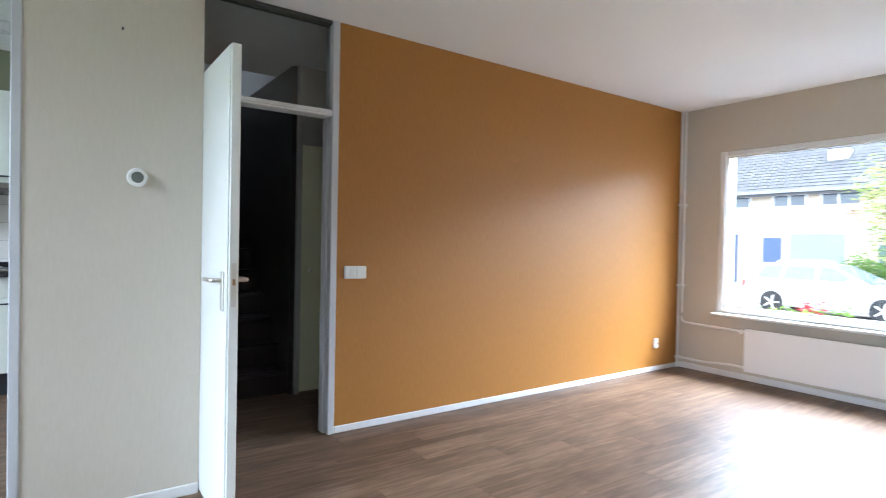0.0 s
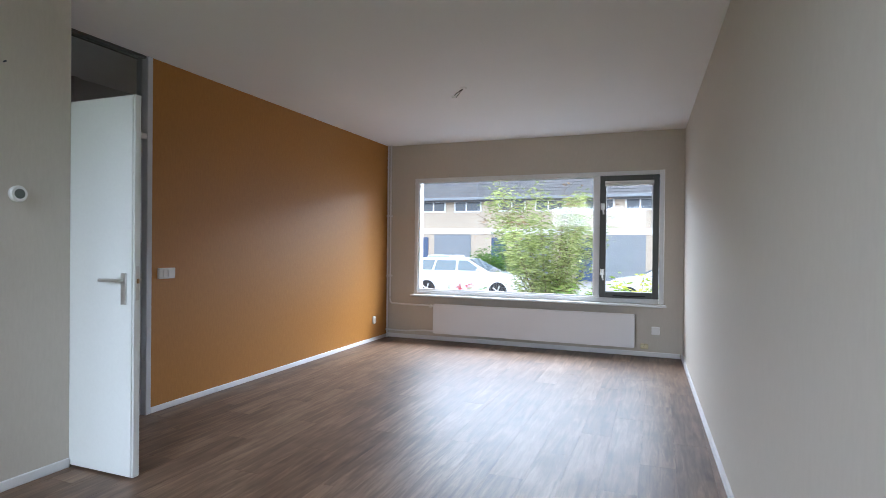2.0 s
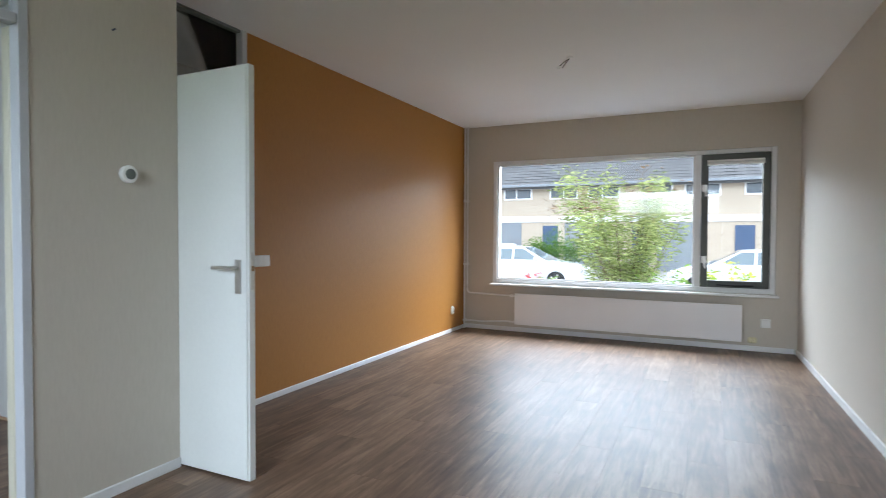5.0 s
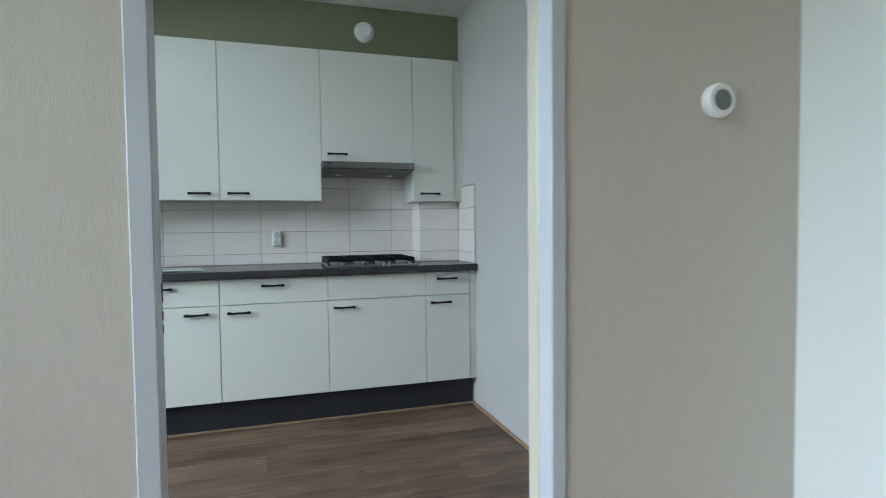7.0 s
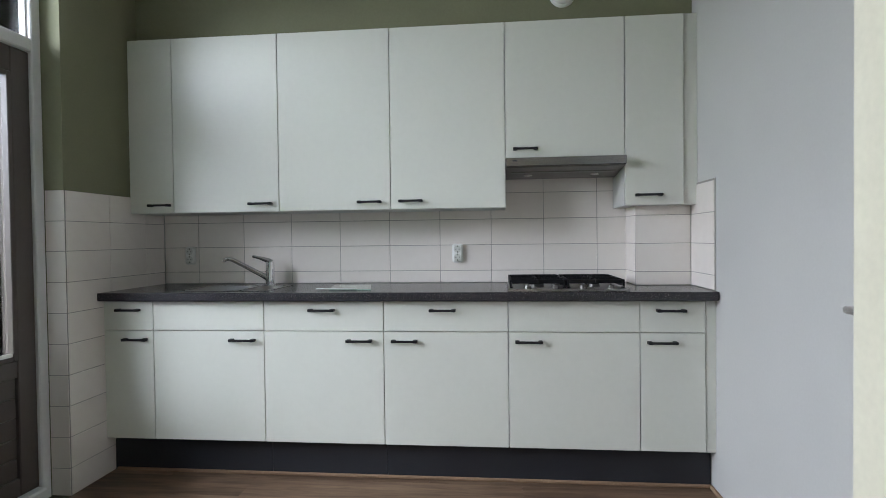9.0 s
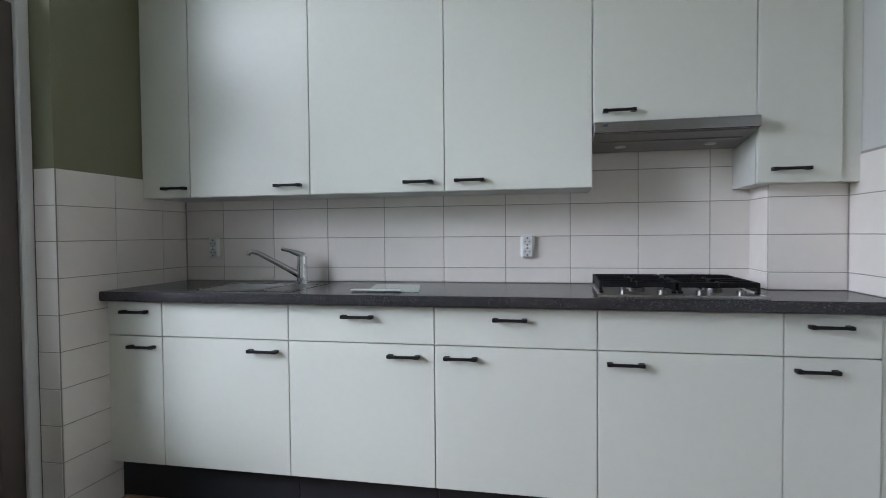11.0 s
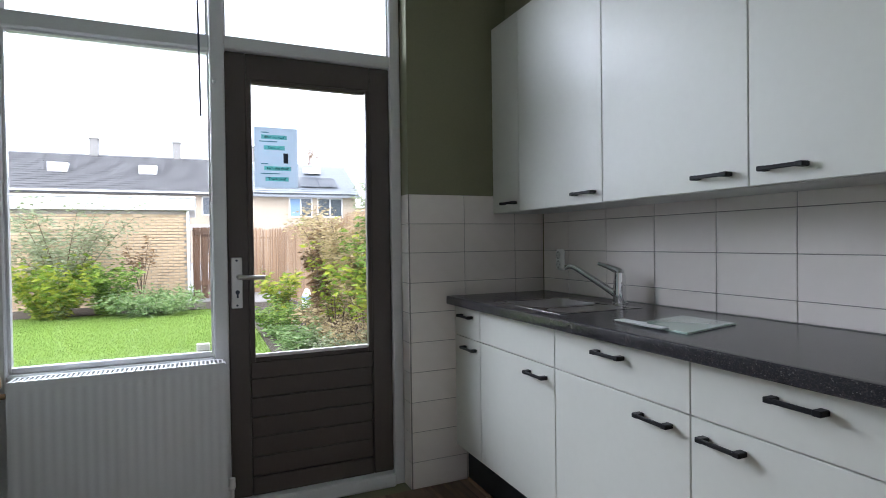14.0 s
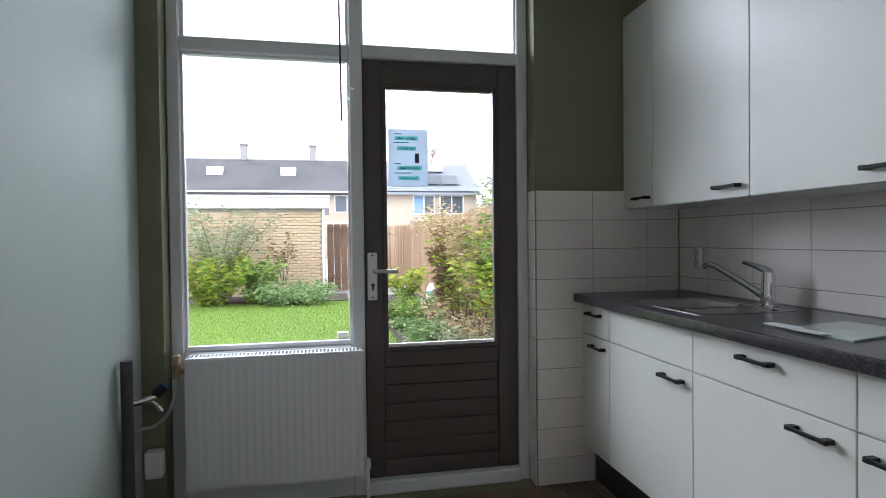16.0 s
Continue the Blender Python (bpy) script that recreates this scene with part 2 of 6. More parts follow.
LINEN = dict(rough=0.85, scale=9, bump=0.35, stretch=(9, 9, 1.8), fine=60, spec=0.2)
M = {
    "beige": paint("beige_linen_wallpaper", (0.59, 0.542, 0.464), (0.545, 0.498, 0.422), **{**LINEN, "rough": 0.6, "spec": 0.4}),
    "orange": paint("orange_linen_wallpaper", (0.42, 0.188, 0.038), (0.34, 0.146, 0.029), **{**LINEN, "rough": 0.5, "spec": 0.36}),
    "ceiling": paint("white_ceiling_paint", (0.86, 0.855, 0.85), (0.83, 0.825, 0.82), rough=0.9, scale=1.5, bump=0.1, spec=0.2),
    "plaster": paint("off_white_wall_paint", (0.56, 0.555, 0.535), (0.53, 0.525, 0.505), rough=0.75, scale=3, bump=0.25, fine=90, spec=0.25),
    "green": paint("olive_green_wall_paint", (0.235, 0.238, 0.15), (0.21, 0.212, 0.133), rough=0.7, scale=3, bump=0.2, fine=90, spec=0.25),
    "pale_green": paint("pale_green_wall_paint", (0.455, 0.525, 0.465), (0.42, 0.485, 0.43), rough=0.6, scale=3, bump=0.25, fine=80, spec=0.3),
    "trim": paint("white_gloss_paint", (0.78, 0.78, 0.77), (0.72, 0.72, 0.71), rough=0.32, scale=5, bump=0.05),
    "frame_grey": paint("pale_grey_frame_paint", (0.56, 0.575, 0.60), (0.51, 0.525, 0.55), rough=0.4, scale=5, bump=0.06),
    "door": paint("white_door_paint", (0.78, 0.80, 0.765), (0.74, 0.76, 0.725), rough=0.38, scale=2, bump=0.05, fine=60),
    "cream": paint("cream_gloss_paint", (0.60, 0.57, 0.45), rough=0.35, scale=4),
    "closet": paint("pale_green_closet_paint", (0.78, 0.80, 0.58), rough=0.5, scale=3),
    "cabinet": paint("cream_white_cabinet_laminate", (0.72, 0.725, 0.655), (0.69, 0.695, 0.625), rough=0.38, scale=1.6, fine=40, bump=0.03),
    "carcass": paint("white_carcass_board", (0.70, 0.70, 0.66), rough=0.5),
    "plinth": paint("black_plinth_laminate", (0.022, 0.024, 0.030), (0.016, 0.017, 0.022), rough=0.45, scale=6),
    "worktop": speckled("speckled_dark_worktop"),
    "tile": paint("white_glazed_tile", (0.85, 0.795, 0.74), (0.815, 0.755, 0.70), rough=0.16, scale=2, fine=20, rand=0.25, bump=0.02),
    "grout": paint("grey_grout", (0.33, 0.31, 0.285), rough=0.9, scale=20),
    "floor": wood_floor("oak_laminate"),
    "underlay": paint("dark_floor_joint", (0.03, 0.022, 0.018), rough=0.9),
    "black": paint("black_metal", (0.014, 0.014, 0.015), (0.010, 0.010, 0.011), rough=0.45, scale=20, spec=0.25),
    "iron": paint("black_enamelled_iron", (0.010, 0.010, 0.011), rough=0.6, scale=30, bump=0.2, spec=0.15),
    "bowl_steel": paint("brushed_sink_bowl_steel", (0.40, 0.385, 0.37), (0.34, 0.33, 0.32), rough=0.28, metal=1.0, scale=6),
    "hood_under": paint("grey_hood_underside_metal", (0.21, 0.20, 0.185), (0.17, 0.162, 0.15), rough=0.42, metal=0.35, scale=5),
    "sink_steel": paint("dark_reflecting_sink_steel", (0.30, 0.285, 0.28), (0.25, 0.24, 0.235), rough=0.2, metal=1.0, scale=6),
    "steel": paint("brushed_steel", (0.40, 0.39, 0.385), (0.33, 0.325, 0.32), rough=0.25, metal=1.0, stretch=(1, 12, 1), scale=4),
    "hood_steel": paint("dull_hood_steel", (0.20, 0.19, 0.18), (0.16, 0.152, 0.145), rough=0.38, metal=1.0, stretch=(1, 12, 1), scale=4),
    "chrome": paint("chrome", (0.82, 0.83, 0.84), (0.78, 0.79, 0.8), rough=0.07, metal=1.0),
    "alu": paint("satin_aluminium", (0.70, 0.69, 0.66), (0.62, 0.61, 0.58), rough=0.33, metal=1.0, scale=10),
    "plastic": paint("white_plastic", (0.86, 0.86, 0.83), (0.83, 0.83, 0.80), rough=0.35),
    "old_plastic": paint("yellowed_plastic", (0.72, 0.66, 0.42), rough=0.4),
    "dark_plastic": paint("dark_socket_holes", (0.02, 0.02, 0.02), rough=0.6),
    "display": paint("grey_display", (0.16, 0.18, 0.16), rough=0.2),
    "radiator": paint("white_radiator_enamel", (0.80, 0.80, 0.80), (0.76, 0.76, 0.76), rough=0.34, scale=3),
    "pipe": paint("white_painted_pipe", (0.82, 0.81, 0.79), (0.76, 0.75, 0.73), rough=0.4, scale=10),
    "brown": paint("dark_brown_door_paint", (0.098, 0.080, 0.070), (0.082, 0.067, 0.059), rough=0.42, scale=4, stretch=(1, 1, 0.3), bump=0.15),
    "casement": paint("dark_grey_green_paint", (0.085, 0.092, 0.080), (0.07, 0.076, 0.066), rough=0.45, scale=6, bump=0.08),
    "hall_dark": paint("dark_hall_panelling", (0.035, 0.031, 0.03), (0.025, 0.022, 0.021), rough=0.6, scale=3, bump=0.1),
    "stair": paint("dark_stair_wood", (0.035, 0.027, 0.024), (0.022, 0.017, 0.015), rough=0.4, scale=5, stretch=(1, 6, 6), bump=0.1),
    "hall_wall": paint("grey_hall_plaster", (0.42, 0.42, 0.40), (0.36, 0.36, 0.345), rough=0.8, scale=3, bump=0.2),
    "glass": pane_glass("window_glass"),
    "drain": paint("grey_pvc_pipe", (0.075, 0.064, 0.068), (0.05, 0.043, 0.046), rough=0.35, scale=9),
    "copper": paint("aged_brass", (0.40, 0.26, 0.14), rough=0.4, metal=1.0),
    "hose": paint("braided_grey_hose", (0.45, 0.45, 0.44), rough=0.5, metal=0.4, scale=60),
    "blue": paint("blue_tap_cap", (0.03, 0.18, 0.62), rough=0.35),
    "wood_block": paint("pale_wood_block", (0.62, 0.47, 0.28), (0.52, 0.38, 0.22), rough=0.6, scale=10),
    "paper": leaf("white_paper", (0.76, 0.82, 0.88), (0.73, 0.79, 0.85), 0.4),
    "teal": print_ink("teal_print", (0.50, 0.88, 0.82)),
    "teal_ink": print_ink("dark_teal_print", (0.22, 0.50, 0.52)),
    "ink": paint("dark_print", (0.05, 0.06, 0.08), rough=0.8),
    "glass_board": paint("frosted_green_glass_board", (0.42, 0.55, 0.47), (0.38, 0.51, 0.43), rough=0.12, scale=3, coat=0.5),
    "spec_grey": paint("grey_strip", (0.62, 0.65, 0.62), rough=0.4),
    # outdoors
    "grass": paint("lawn_grass", (0.19, 0.29, 0.055), (0.12, 0.20, 0.038), rough=0.8, scale=2.5, fine=40, bump=0.6, spec=0.15),
    "blade": leaf("grass_blades", (0.25, 0.36, 0.07), (0.15, 0.24, 0.045)),
    "paving": paint("grey_concrete_paving", (0.30, 0.29, 0.275), (0.23, 0.22, 0.21), rough=0.9, scale=1.2, fine=14, bump=0.3),
    "asphalt": paint("clay_paved_road", (0.20, 0.18, 0.165), (0.15, 0.135, 0.125), rough=0.9, scale=1.0, fine=25, bump=0.4),
    "brick": paint("yellow_brick", (0.53, 0.40, 0.26), (0.41, 0.30, 0.185), rough=0.9, scale=5, fine=60, island=0.8, bump=0.3),
    "mortar": paint("pale_mortar", (0.34, 0.31, 0.27), rough=0.95, scale=20),
    "pale_brick": paint("pale_beige_brick", (0.50, 0.42, 0.33), (0.42, 0.345, 0.265), rough=0.9, scale=1.5, stretch=(1, 1, 6), fine=10, bump=0.3),
    "roof": paint("dark_concrete_roof_tile", (0.115, 0.113, 0.115), (0.075, 0.074, 0.076), rough=0.75, scale=1.0, fine=8, island=0.25),
    "fascia": paint("white_fascia_board", (0.76, 0.77, 0.78), rough=0.5, scale=2),
    "garage_grey": paint("grey_blue_garage_door", (0.235, 0.255, 0.275), (0.20, 0.215, 0.235), rough=0.5, scale=2),
    "garage_blue": paint("dark_blue_garage_door", (0.05, 0.085, 0.16), rough=0.5, scale=2),
    "far_glass": paint("dark_far_window_glass", (0.10, 0.12, 0.14), (0.06, 0.07, 0.085), rough=0.08, scale=0.6),
    "solar": paint("grey_solar_panel", (0.20, 0.215, 0.24), (0.17, 0.185, 0.21), rough=0.3, scale=1),
    "curtain": paint("blue_curtain", (0.22, 0.34, 0.52), rough=0.8),
    "reed": paint("reed_screen", (0.40, 0.265, 0.165), (0.25, 0.155, 0.095), rough=0.85, scale=1.5, stretch=(6, 6, 0.6), fine=40, island=0.7),
    "gate": paint("weathered_brown_boards", (0.20, 0.115, 0.07), (0.12, 0.07, 0.045), rough=0.8, scale=3, stretch=(8, 8, 1), rand=0.4),
    "leaf_green": leaf("shrub_leaves", (0.27, 0.39, 0.08), (0.11, 0.20, 0.04)),
    "leaf_bush": leaf("butterfly_bush_leaves", (0.40, 0.44, 0.17), (0.20, 0.25, 0.08)),
    "leaf_straw": leaf("straw_coloured_climber", (0.60, 0.48, 0.28), (0.32, 0.25, 0.13)),
    "leaf_grey": leaf("grey_green_leaves", (0.36, 0.40, 0.25), (0.19, 0.22, 0.12)),
    "leaf_lime": leaf("lime_leaves", (0.42, 0.45, 0.06), (0.17, 0.27, 0.035)),
    "leaf_rust": leaf("withered_brown_leaves", (0.34, 0.22, 0.12), (0.16, 0.10, 0.055)),
    "leaf_hedge": leaf("clipped_hedge_leaves", (0.12, 0.22, 0.03), (0.045, 0.105, 0.014)),
    "leaf_mint": leaf("pale_ground_cover_leaves", (0.33, 0.45, 0.20), (0.15, 0.25, 0.085)),
    "petal": leaf("red_petals", (0.62, 0.07, 0.08), (0.42, 0.03, 0.05)),
    "twig": paint("brown_twigs", (0.16, 0.11, 0.065), (0.09, 0.06, 0.04), rough=0.85, scale=12),
    "soil": paint("dark_soil", (0.065, 0.05, 0.035), (0.04, 0.03, 0.022), rough=0.95, scale=6, bump=0.6),
    "car_white": paint("white_car_paint", (0.66, 0.67, 0.68), (0.63, 0.64, 0.65), rough=0.18, coat=0.6),
    "car_blue": paint("dark_blue_car_paint", (0.025, 0.045, 0.09), rough=0.2, coat=0.6),
    "car_glass": paint("tinted_car_glass", (0.16, 0.20, 0.22), (0.12, 0.15, 0.165), rough=0.05),
    "rubber": paint("tyre_rubber", (0.022, 0.022, 0.023), rough=0.8),
    "tail": paint("red_tail_lamp", (0.45, 0.02, 0.02), rough=0.2),
}


# ---- building helpers ----
def box(bm, x0, x1, y0, y1, z0, z1, bevel=0.0, seg=1):
    """A box between two corners, its edges rounded by bevel."""
    m = Matrix.LocRotScale(((x0 + x1) / 2, (y0 + y1) / 2, (z0 + z1) / 2), None, (abs(x1 - x0), abs(y1 - y0), abs(z1 - z0)))
    made = bmesh.ops.create_cube(bm, size=1, matrix=m)["verts"]
    if bevel:
        edges = list({e for v in made for e in v.link_edges})
        bmesh.ops.bevel(bm, geom=edges, offset=bevel, segments=seg, affect="EDGES", profile=0.6)
    return bm


def boxes(*rows, bevel=0.0):
    bm = bmesh.new()
    for r in rows:
        box(bm, *r, bevel=bevel)
    return bm


def rod(bm, a, b, r0, r1=None, seg=12):
    """A closed round bar from a to b."""
    a, b = Vector(a), Vector(b)
    d = b - a
    m = Matrix.Translation((a + b) / 2) @ d.to_track_quat("Z", "Y").to_matrix().to_4x4()
    bmesh.ops.create_cone(bm, cap_ends=True, segments=seg, radius1=r0, radius2=r0 if r1 is None else r1, depth=d.length, matrix=m)
    return bm


def tube(bm, pts, r, seg=8):
    """A round bar swept along points, with a ring at each."""
    pts = [Vector(p) for p in pts]
    rings = []
    for i, p in enumerate(pts):
        d = (pts[min(i + 1, len(pts) - 1)] - pts[max(i - 1, 0)]).normalized()
        q = d.to_track_quat("Z", "Y")
        rr = r[i] if isinstance(r, (list, tuple)) else r
        rings.append([bm.verts.new(p + q @ Vector((rr * math.cos(a), rr * math.sin(a), 0))) for a in (2 * math.pi * k / seg for k in range(seg))])
    for u, v in zip(rings, rings[1:]):
        for k in range(seg):
            bm.faces.new((u[k], u[(k + 1) % seg], v[(k + 1) % seg], v[k]))
    bm.faces.new(rings[0][::-1])
    bm.faces.new(rings[-1])
    return bm


def bend(a, b, c, n=6):
    """Points of a smooth curve from a to c, pulled to b."""
    a, b, c = Vector(a), Vector(b), Vector(c)
    return [a.lerp(b, i / n).lerp(b.lerp(c, i / n), i / n) for i in range(n + 1)]


def mesh_of(bm, mat, name, smooth=True):
    me = bpy.data.meshes.new(name)
    bmesh.ops.recalc_face_normals(bm, faces=bm.faces[:])
    bm.to_mesh(me)
    bm.free()
    me.materials.append(M[mat])
    if smooth and len(me.polygons):
        me.polygons.foreach_set("use_smooth", [True] * len(me.polygons))
        me.set_sharp_from_angle(angle=radians(32))
    return me


def thing(name, label, category, at=(0, 0, 0), group=""):
    """An empty at the base of a thing that has parts."""
    ob = new(name)
    ob.location = at
    ob.empty_display_size = 0.1
    return tagged(ob, label, category, group)


def part(name, bm, mat, parent, label="", smooth=True):
    """One mesh, in world places, under a thing or a part."""
    ob = new(name, mesh_of(bm, mat, name, smooth))
    ob.parent = parent
    if parent.data is None:
        ob.matrix_parent_inverse = Matrix.Translation(-Vector(parent.location))
    return tagged(ob, label)


def single(name, bm, mat, label="", category="", kind="", group="", smooth=True):
    """A thing or a piece of the setting that is one mesh."""
    return tagged(new(name, mesh_of(bm, mat, name, smooth)), label, category, group, kind)


def piece(name, me, parent, at):
    """One of many alike pieces, on shared mesh data."""
    ob = new(name, me)
    ob.parent = parent
    ob.location = at
    return ob


# ---- measures of the house ----
CEIL = 2.585
LX0, LX1 = -3.865, 3.78            # garden wall and street wall, inner faces
RIGHT, ORANGE, NIB = -3.69, 0.0, -0.41
KX1, KY1 = -0.945, 2.26            # kitchen: partition to the hall, back wall
KY0, KDUCT = -0.358, -0.205
KF = 0.046                         # the kitchen floor lies a little higher
OPEN0, OPEN1 = -2.43, -1.563       # opening into the kitchen
HALL_X1, HALL_Y1 = 1.25, 3.2
TH = 0.3

# ---- structure ----
WIN = dict(y0=-3.50, y1=-0.395, z0=0.60, z1=2.135)
single("wall_street", boxes((LX1, LX1 + TH, RIGHT - TH, WIN["y0"], -0.6, CEIL + TH), (LX1, LX1 + TH, WIN["y1"], HALL_Y1, -0.6, CEIL + TH),
                            (LX1, LX1 + TH, WIN["y0"], WIN["y1"], -0.6, WIN["z0"]), (LX1, LX1 + TH, WIN["y0"], WIN["y1"], WIN["z1"], CEIL + TH)), "beige",
       "beige linen-textured wallpapered wall round the street window", "wall", "structure")


def slanted(d0, d1, z0, z1, x0=LX0 - TH, x1=LX1 + TH):
    """A bar along the side wall, which runs a little out of square: d is the distance into the room."""
    bm = boxes((x0, x1, d0, d1, z0, z1))
    for v in bm.verts:
        v.co.y += RIGHT - 0.015 - 0.0235 * (LX1 - v.co.x)
    return bm


single("wall_side", slanted(-TH, 0.0, -0.6, CEIL + TH), "beige", "beige linen-textured wallpapered living room wall", "wall", "structure")
single("wall_orange", boxes((0.0, LX1, ORANGE, ORANGE + 0.09, 0, CEIL)), "orange", "burnt orange linen-textured feature wall with white skirting", "wall", "structure")
DIN = dict(y0=-3.2, y1=-0.75, z0=0.55, z1=2.35)
KW = dict(y0=-0.116, y1=1.506, z0=0.0, z1=2.53)
single("wall_garden", boxes((LX0 - TH, LX0, RIGHT - 0.25, DIN["y0"], -0.6, CEIL + TH), (LX0 - TH, LX0, DIN["y0"], DIN["y1"], -0.6, DIN["z0"]),
                            (LX0 - TH, LX0, DIN["y0"], DIN["y1"], DIN["z1"], CEIL + TH), (LX0 - TH, LX0, DIN["y1"], NIB + 0.05, -0.6, CEIL + TH)), "beige",
       "beige papered dining end wall with a garden window", "wall", "structure")
single("wall_garden_kitchen", boxes((LX0 - TH, LX0, NIB + 0.05, KW["y0"], -0.6, CEIL + TH), (LX0 - TH, LX0, KW["y0"], KW["y1"], -0.6, KF - 0.001),
                                    (LX0 - TH, LX0, KW["y0"], KW["y1"], KW["z1"], CEIL + TH), (LX0 - TH, LX0, KW["y1"], HALL_Y1, -0.6, CEIL + TH)), "green",
       "olive green painted kitchen wall round the back door", "wall", "structure")
BEIGE_WALL = ("beige", "beige linen-textured wall beside the kitchen opening", "wall", "structure")
single("wall_kitchen_living", boxes((LX0, OPEN0, NIB, NIB + 0.048, 0, CEIL)), *BEIGE_WALL)
single("wall_nib", boxes((OPEN1, -0.875, NIB, NIB + 0.048, 0, CEIL)), *BEIGE_WALL)
single("wall_nib_return", boxes((-0.91, -0.875, NIB + 0.048, 0.0, 0, CEIL)), *BEIGE_WALL)
single("wall_kitchen_south", boxes((LX0, OPEN0, NIB + 0.048, KY0, 0, CEIL), (LX0, -2.62, KY0, KDUCT, 0, CEIL)), "pale_green",
       "pale green painted kitchen side wall", "wall", "structure")
single("wall_kitchen_hall", boxes((KX1, -0.91, NIB + 0.048, 2.6, 0, CEIL), (OPEN1, KX1, NIB + 0.048, KY0, 0, CEIL)), "plaster", "off-white painted kitchen partition wall", "wall", "structure")
single("wall_kitchen_back", boxes((LX0, KX1, KY1, KY1 + 0.1, 0, CEIL)), "plaster", "off-white kitchen back wall behind the tiles", "wall", "structure")
single("wall_bulkhead", boxes((LX0 + 0.001, KX1 - 0.001, 2.04, KY1, 2.275, CEIL)), "green", "olive green painted bulkhead above the wall cupboards", "wall", "structure")
single("wall_hall", boxes((-0.91, -0.88, 0.0, HALL_Y1, 0, CEIL + 2.2), (-0.91, 0.0, HALL_Y1, HALL_Y1 + 0.1, -0.1, CEIL + 2.2),
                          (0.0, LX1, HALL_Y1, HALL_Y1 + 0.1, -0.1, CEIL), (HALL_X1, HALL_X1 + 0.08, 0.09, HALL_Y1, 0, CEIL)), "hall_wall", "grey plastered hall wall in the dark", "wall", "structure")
single("ceiling", boxes((LX0, LX1, RIGHT - 0.25, NIB, CEIL, CEIL + 0.2), (-0.875, LX1, NIB, 0.045, CEIL, CEIL + 0.2), (LX0, -0.91, NIB, KY1, CEIL, CEIL + 0.2)), "ceiling", "white painted ceiling", "ceiling", "structure")
single("ceiling_hall", boxes((-0.88, HALL_X1, 0.045, 1.42, CEIL, CEIL + 0.2), (0.16, HALL_X1, 1.42, HALL_Y1, CEIL, CEIL + 0.2), (-0.91, 0.16, 1.42, HALL_Y1 + 0.1, CEIL + 2.2, CEIL + 2.3),
                             (-0.91, 0.16, 1.36, 1.42, CEIL + 0.2, CEIL + 2.3), (0.16, 0.2, 1.42, HALL_Y1, CEIL + 0.2, CEIL + 2.3)), "ceiling", "white hall ceiling over the stairwell", "ceiling", "structure")
single("roof_slab", boxes((LX0 - TH, LX1 + TH, RIGHT - TH, HALL_Y1 + 0.1, CEIL + 2.31, CEIL + 2.5)), "ceiling", "closed storey above", "ceiling", "structure")
sub = single("subfloor", boxes((LX0 - TH, LX1, RIGHT - 0.25, HALL_Y1, -0.10, -0.009)), "underlay", "dark floor under the laminate boards", "floor", "structure")

single("subfloor_kitchen", boxes((LX0 + 0.002, KX1, KY0, KY1, -0.0085, KF - 0.009)), "underlay", "raised dark floor under the kitchen boards", "floor", "structure")


# skirting boards
def skirting(name, rows, mat="trim"):
    return single(name, boxes(*rows, bevel=0.004), mat, "low white painted skirting board along the wall", "skirting", "structure")


skirting("baseboard_orange", [(0.002, LX1 - 0.001, -0.012, -0.001, 0, 0.045)])
skirting("baseboard_street", [(LX1 - 0.014, LX1 - 0.001, RIGHT + 0.015, -0.016, 0, 0.055)])
single("baseboard_side", slanted(0.001, 0.014, 0.0, 0.052, LX0 + 0.001, LX1 - 0.016), "trim", "low white painted skirting board along the wall", "skirting", "structure")
skirting("baseboard_nib", [(OPEN1 + 0.002, -0.877, NIB - 0.014, NIB - 0.001, 0, 0.052), (LX0 + 0.001, OPEN0 - 0.002, NIB - 0.014, NIB - 0.001, 0, 0.052)])
single("trim_kitchen_floor", boxes((KX1 - 0.016, KX1 - 0.001, KY0 + 0.01, 1.784, KF, KF + 0.018), (LX0 + 0.02, KX1 - 0.001, 1.785, 1.799, KF, KF + 0.016), bevel=0.004), "reed", "thin brown wood-look floor moulding", "trim", "structure")

# frame of the hall door, with the glazed transom
door_frame = thing("door_frame_hall", "pale grey door frame with a glazed transom up to the ceiling", "door frame", (-0.44, 0.03, 0))
tagged(door_frame, kind="structure")
part("jamb", boxes((-0.873, -0.835, -0.012, 0.10, 0, CEIL - 0.002), bevel=0.004), "frame_grey", door_frame)
part("jamb", boxes((-0.045, -0.001, -0.016, 0.10, 0, CEIL - 0.002), (-0.06, -0.045, 0.03, 0.10, 0, 1.985), bevel=0.004), "frame_grey", door_frame)
part("transom_bar", boxes((-0.834, -0.046, -0.012, 0.10, 1.99, 2.028), (-0.834, -0.046, -0.016, 0.02, 2.002, 2.012), bevel=0.004), "trim", door_frame, "white transom bar")
part("head", boxes((-0.834, -0.046, 0.0, 0.08, 2.565, CEIL - 0.002)), "casement", door_frame, "thin dark head strip")
pane = part("pane", boxes((-0.834, -0.046, 0.04, 0.046, 2.029, 2.564)), "glass", door_frame, "clear glass pane")
pane.visible_shadow = False

